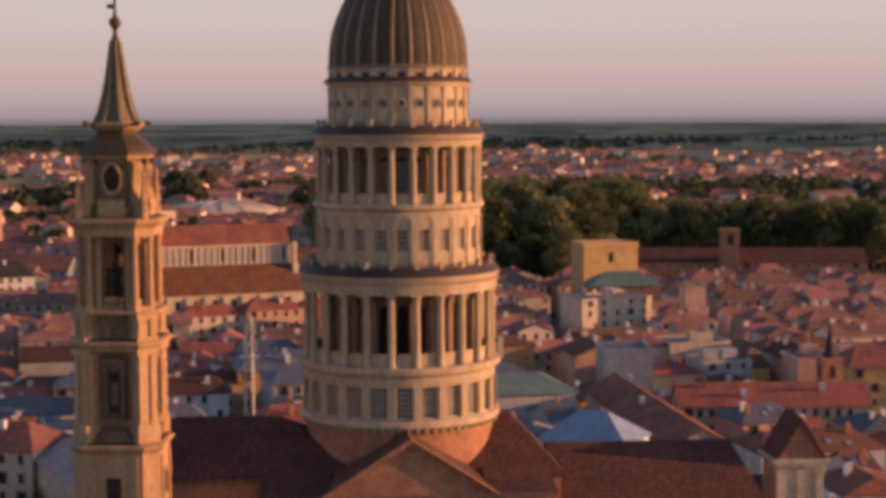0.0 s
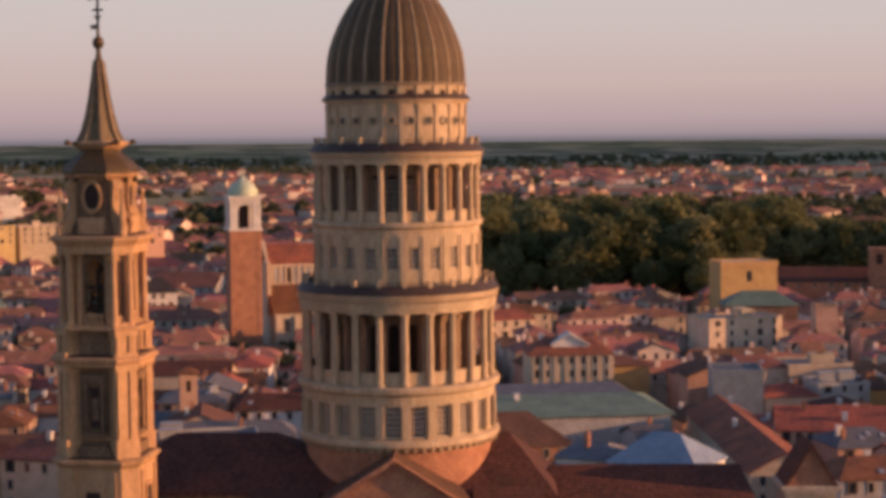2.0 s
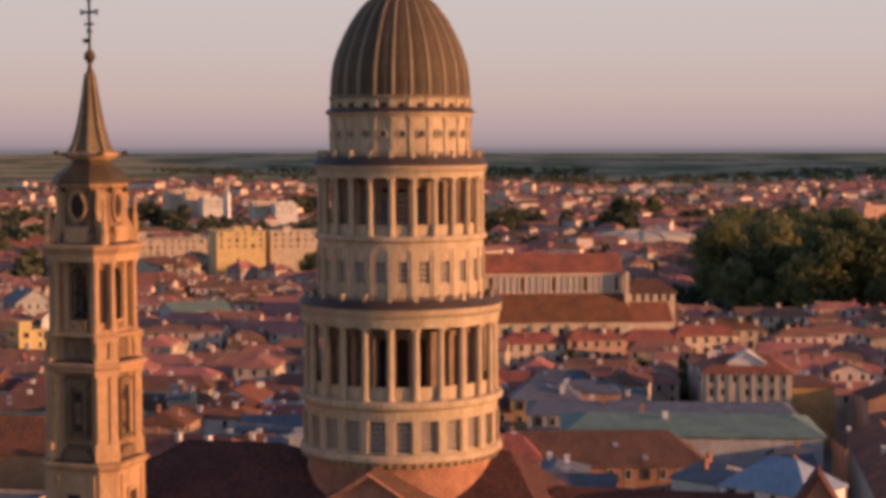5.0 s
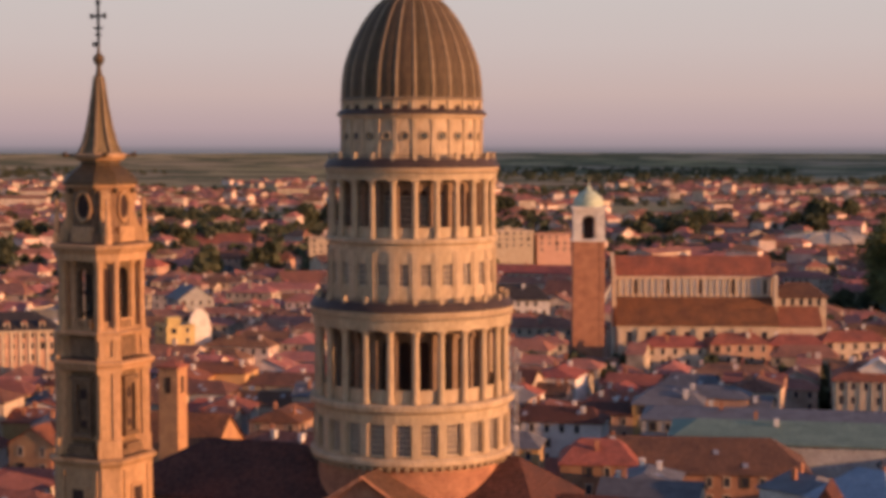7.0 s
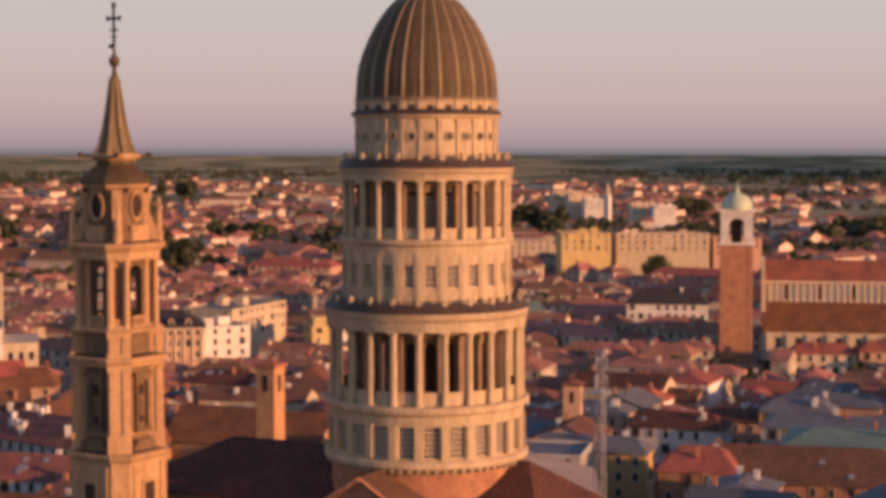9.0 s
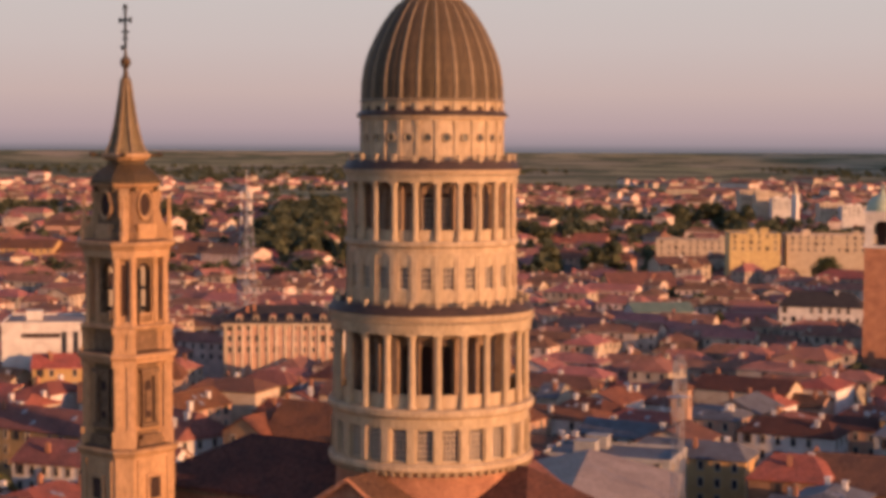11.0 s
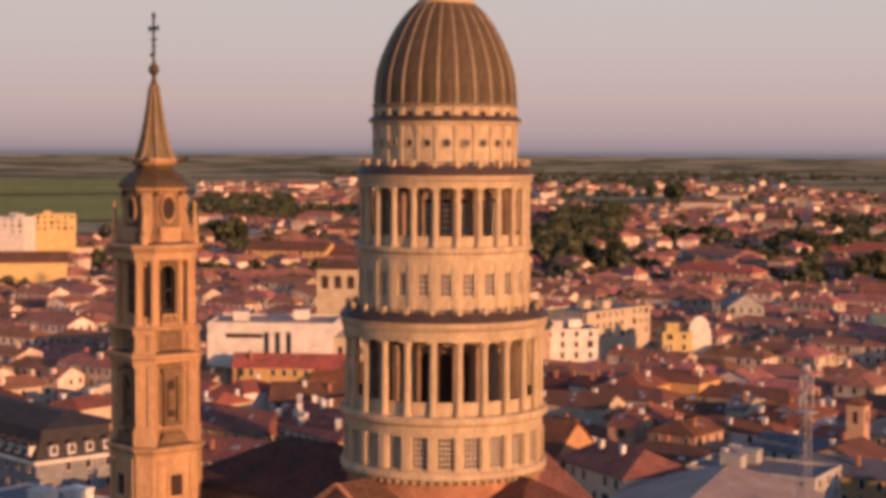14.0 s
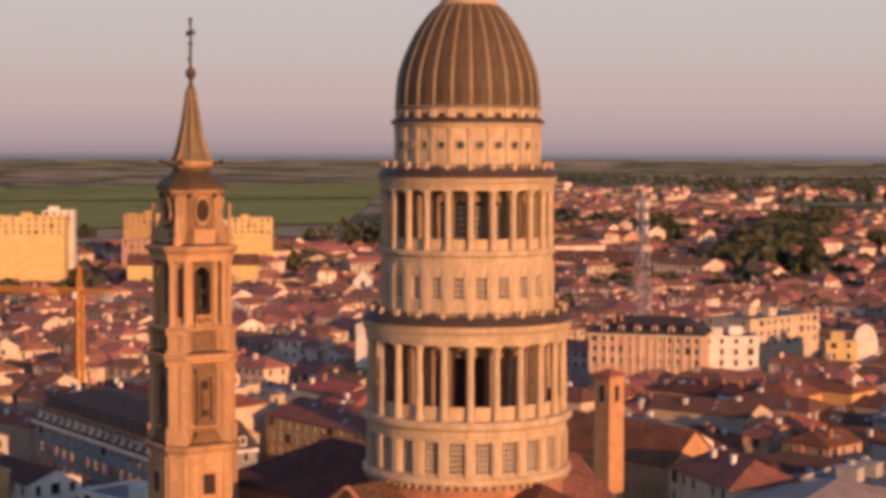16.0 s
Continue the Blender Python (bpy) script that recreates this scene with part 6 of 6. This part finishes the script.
def crown_mesh(h, r, seed, leaves=3600):
    """A crown of leaf sprays gathered in uneven clumps."""
    g = random.Random(seed)
    verts, faces = [], []
    clumps = []
    for _ in range(22):
        a, e = g.uniform(0, 6.283), g.uniform(-0.5, 1.4)
        q = r * g.uniform(0.45, 0.8)
        clumps.append((Vector((q * math.cos(a) * math.cos(e), q * math.sin(a) * math.cos(e), h * 0.62 + (h * 0.33) * math.sin(e))), r * g.uniform(0.28, 0.48)))
    for _ in range(leaves):
        c, cr = g.choice(clumps)
        p = c + Vector((g.gauss(0, 1), g.gauss(0, 1), g.gauss(0, 0.8))).normalized() * cr * g.uniform(0.7, 1.05)
        s = g.uniform(0.25, 0.6)
        u = Vector((g.gauss(0, 1), g.gauss(0, 1), g.gauss(0, 0.6))).normalized()
        w = u.cross(Vector((g.gauss(0, 1), g.gauss(0, 1), g.gauss(0, 1)))).normalized()
        n0 = len(verts)
        verts += [p - u * s, p + w * s * 0.8, p + u * s, p - w * s * 0.8]
        faces.append((n0, n0 + 1, n0 + 2, n0 + 3))
    me = bpy.data.meshes.new("crown")
    me.from_pydata([tuple(v) for v in verts], [], faces)
    me.materials.append(LEAF)
    return me


def trunk_mesh(h, r, seed):
    g = random.Random(seed)
    bm = turned([(0.45, 0), (0.34, 1.2), (0.28, h * 0.35), (0.16, h * 0.7), (0.05, h * 0.85)], 8)
    for k in range(7):
        a, z = g.uniform(0, 6.283), h * g.uniform(0.3, 0.6)
        way = Vector((math.cos(a), math.sin(a), 0.9)).normalized()
        m = way.to_track_quat("Z", "Y").to_matrix().to_4x4()
        m.translation = Vector((0, 0, z))
        b2 = turned([(0.14, 0), (0.09, r * 0.4), (0.03, r * 0.75)], 5)
        b2.transform(m)
        tmp = bpy.data.meshes.new("t")
        b2.to_mesh(tmp)
        b2.free()
        bm.from_mesh(tmp)
        bpy.data.meshes.remove(tmp)
    return mesh_of("trunk", bm, BARK)


KINDS = []
for i, (h, r) in enumerate(((20, 7.0), (24, 8.0), (17, 6.0), (22, 6.0), (26, 8.5))):
    KINDS.append((trunk_mesh(h, r, i), crown_mesh(h, r, i + 50), h))


def tree(x, y, kind=None, scale=1.0, group="park trees", z=0.0):
    tk, cr, h = KINDS[trng.randrange(len(KINDS)) if kind is None else kind]
    root = thing("tree", pose(x, y, z, 0, 0, trng.uniform(0, 360)) @ Matrix.Scale(scale, 4), "tall broadleaf tree with dense dark green crown", "tree", group)
    hang("trunk", tk, root)
    hang("crown", cr, root)


park = 0
for _ in range(1500):
    if park >= 210:
        break
    x, y = trng.uniform(-110, 220), trng.uniform(512, 690)
    near = 512 + 26 * noise.noise((x / 40, 0, 1)) + max(0, x - 60) * 0.25
    if y < near or not free(x, y, 4) or not in_region(x, y, 10) or x < 56 - 0.163 * (y + 179) or (58 < x < 160 and 522 < y < 550):
        continue
    TAKEN.append((x, y, 5.2))
    k = trng.randrange(len(KINDS))
    front = max(0.0, 1 - (y - near) / 25)
    crest = 78 - (0.041 if x < 62 + 0.09 * (y - 500) else 0.0545) * (y + 188)
    tree(x, y, k, min(trng.uniform(27, 45) - 8 * front, crest + 3 * noise.noise((x / 25, y / 25, 7))) / KINDS[k][2])
    park += 1
for x, y, s in ((-88, 150, 0.75), (-94, 158, 0.7), (-80, 142, 0.7), (-99, 146, 0.65), (-84, 128, 0.6), (-92, 74, 0.55), (-100, 70, 0.5), (-86, 70, 0.5), (-75, 62, 0.55), (-70, 85, 0.6), (-66, 98, 0.55), (-62, 72, 0.5), (-210, 330, 0.6), (-205, 338, 0.55), (-300, 640, 0.8), (-288, 650, 0.75), (-280, 642, 0.8), (-150, 160, 0.5), (-160, 60, 0.6)):
    tree(x, y, None, s, "garden trees")

# distant woods and garden trees
fv, ff = [], []
g = random.Random(5)



def far_tree(x, y, z, h, r, n):
    for _ in range(n):
        a, e = g.uniform(0, 6.283), g.uniform(-1.2, 1.57)
        q = r * g.uniform(0.6, 1.0)
        p = Vector((x + q * math.cos(a) * math.cos(e), y + q * math.sin(a) * math.cos(e), z + h * 0.55 + h * 0.42 * math.sin(e)))
        s = r * g.uniform(0.28, 0.5)
        u = Vector((g.gauss(0, 1), g.gauss(0, 1), g.gauss(0, 0.6))).normalized()
        w = u.cross(Vector((g.gauss(0, 1), g.gauss(0, 1), g.gauss(0, 1)))).normalized()
        k = len(fv)
        fv.extend(tuple(v) for v in (p - u * s, p + w * s, p + u * s, p - w * s))
        ff.append((k, k + 1, k + 2, k + 3))


for _ in range(230):
    x, y = g.uniform(-115, 230), g.uniform(680, 860)
    if free(x, y, 2) and x > 56 - 0.163 * (y + 179):
        far_tree(x, y, 0, g.uniform(13, 20), g.uniform(6, 8.5), 90)
for _ in range(17000):
    dist = 300 + 3200 * g.random() ** 1.2
    ang = radians(g.uniform(-18, 80))
    x, y = -math.sin(ang) * dist, math.cos(ang) * dist
    wood = 0.6 * noise.noise((x / 330, y / 330, 9.1)) + 0.6 * noise.noise((x / 90, y / 90, 2.1)) if dist < 2500 else noise.noise((x / 800, y / 420, 4.4))
    if not in_region(x, y, 60) or not free(x, y, 7) or wood < (0.2 if dist < 650 else 0.03 if dist < 1600 else 0.06) or (x < -1300 and 190 < y < 0.58 * (149 - x) and dist < 3000):
        continue
    far_tree(x, y, ground_height(dist), g.uniform(8, 15) if dist < 1600 else g.uniform(5, 9), g.uniform(3.5, 6.5), 60 if dist < 1600 else 30)
for x, y, k in ((-653, 1490, 8), (-326, 1058, 8), (-233, 1130, 10), (-961, 546, 10), (-930, 565, 8), (-592, 819, 9), (-575, 838, 6), (-706, 845, 5), (-695, 684, 7), (-924, 792, 6),
                (-348, 1148, 12), (-330, 1170, 8), (-294, 1452, 9), (-135, 1140, 9), (-678, 1145, 8), (-640, 1170, 7), (-1435, 1602, 7), (-560, 560, 5), (-420, 610, 5)):
    for _ in range(k):
        far_tree(x + g.gauss(0, 14), y + g.gauss(0, 14), 0 if x > -1300 else 8, g.uniform(15, 24), g.uniform(6, 10), 150)
for _ in range(150):
    u, v = g.random(), g.random()
    far_tree(-1310 - 480 * u + 60 * v, 760 + 330 * u + 90 * v, ground_height(1500 + 500 * u), g.uniform(9, 14), g.uniform(7, 11), 110)
for _ in range(260):
    u, v = g.random(), g.random()
    far_tree(-618 + -546 * u + -5 * v, 562 + 587 * u + 83 * v, 0, g.uniform(12, 20), g.uniform(5, 9), 130)
me = bpy.data.meshes.new("distant_trees")
me.from_pydata(fv, [], ff)
me.materials.append(LEAF_FAR)
woods = new("distant_trees", me)
tagged(woods, "distant dark green trees and woods around the town", "trees", kind="stuff")
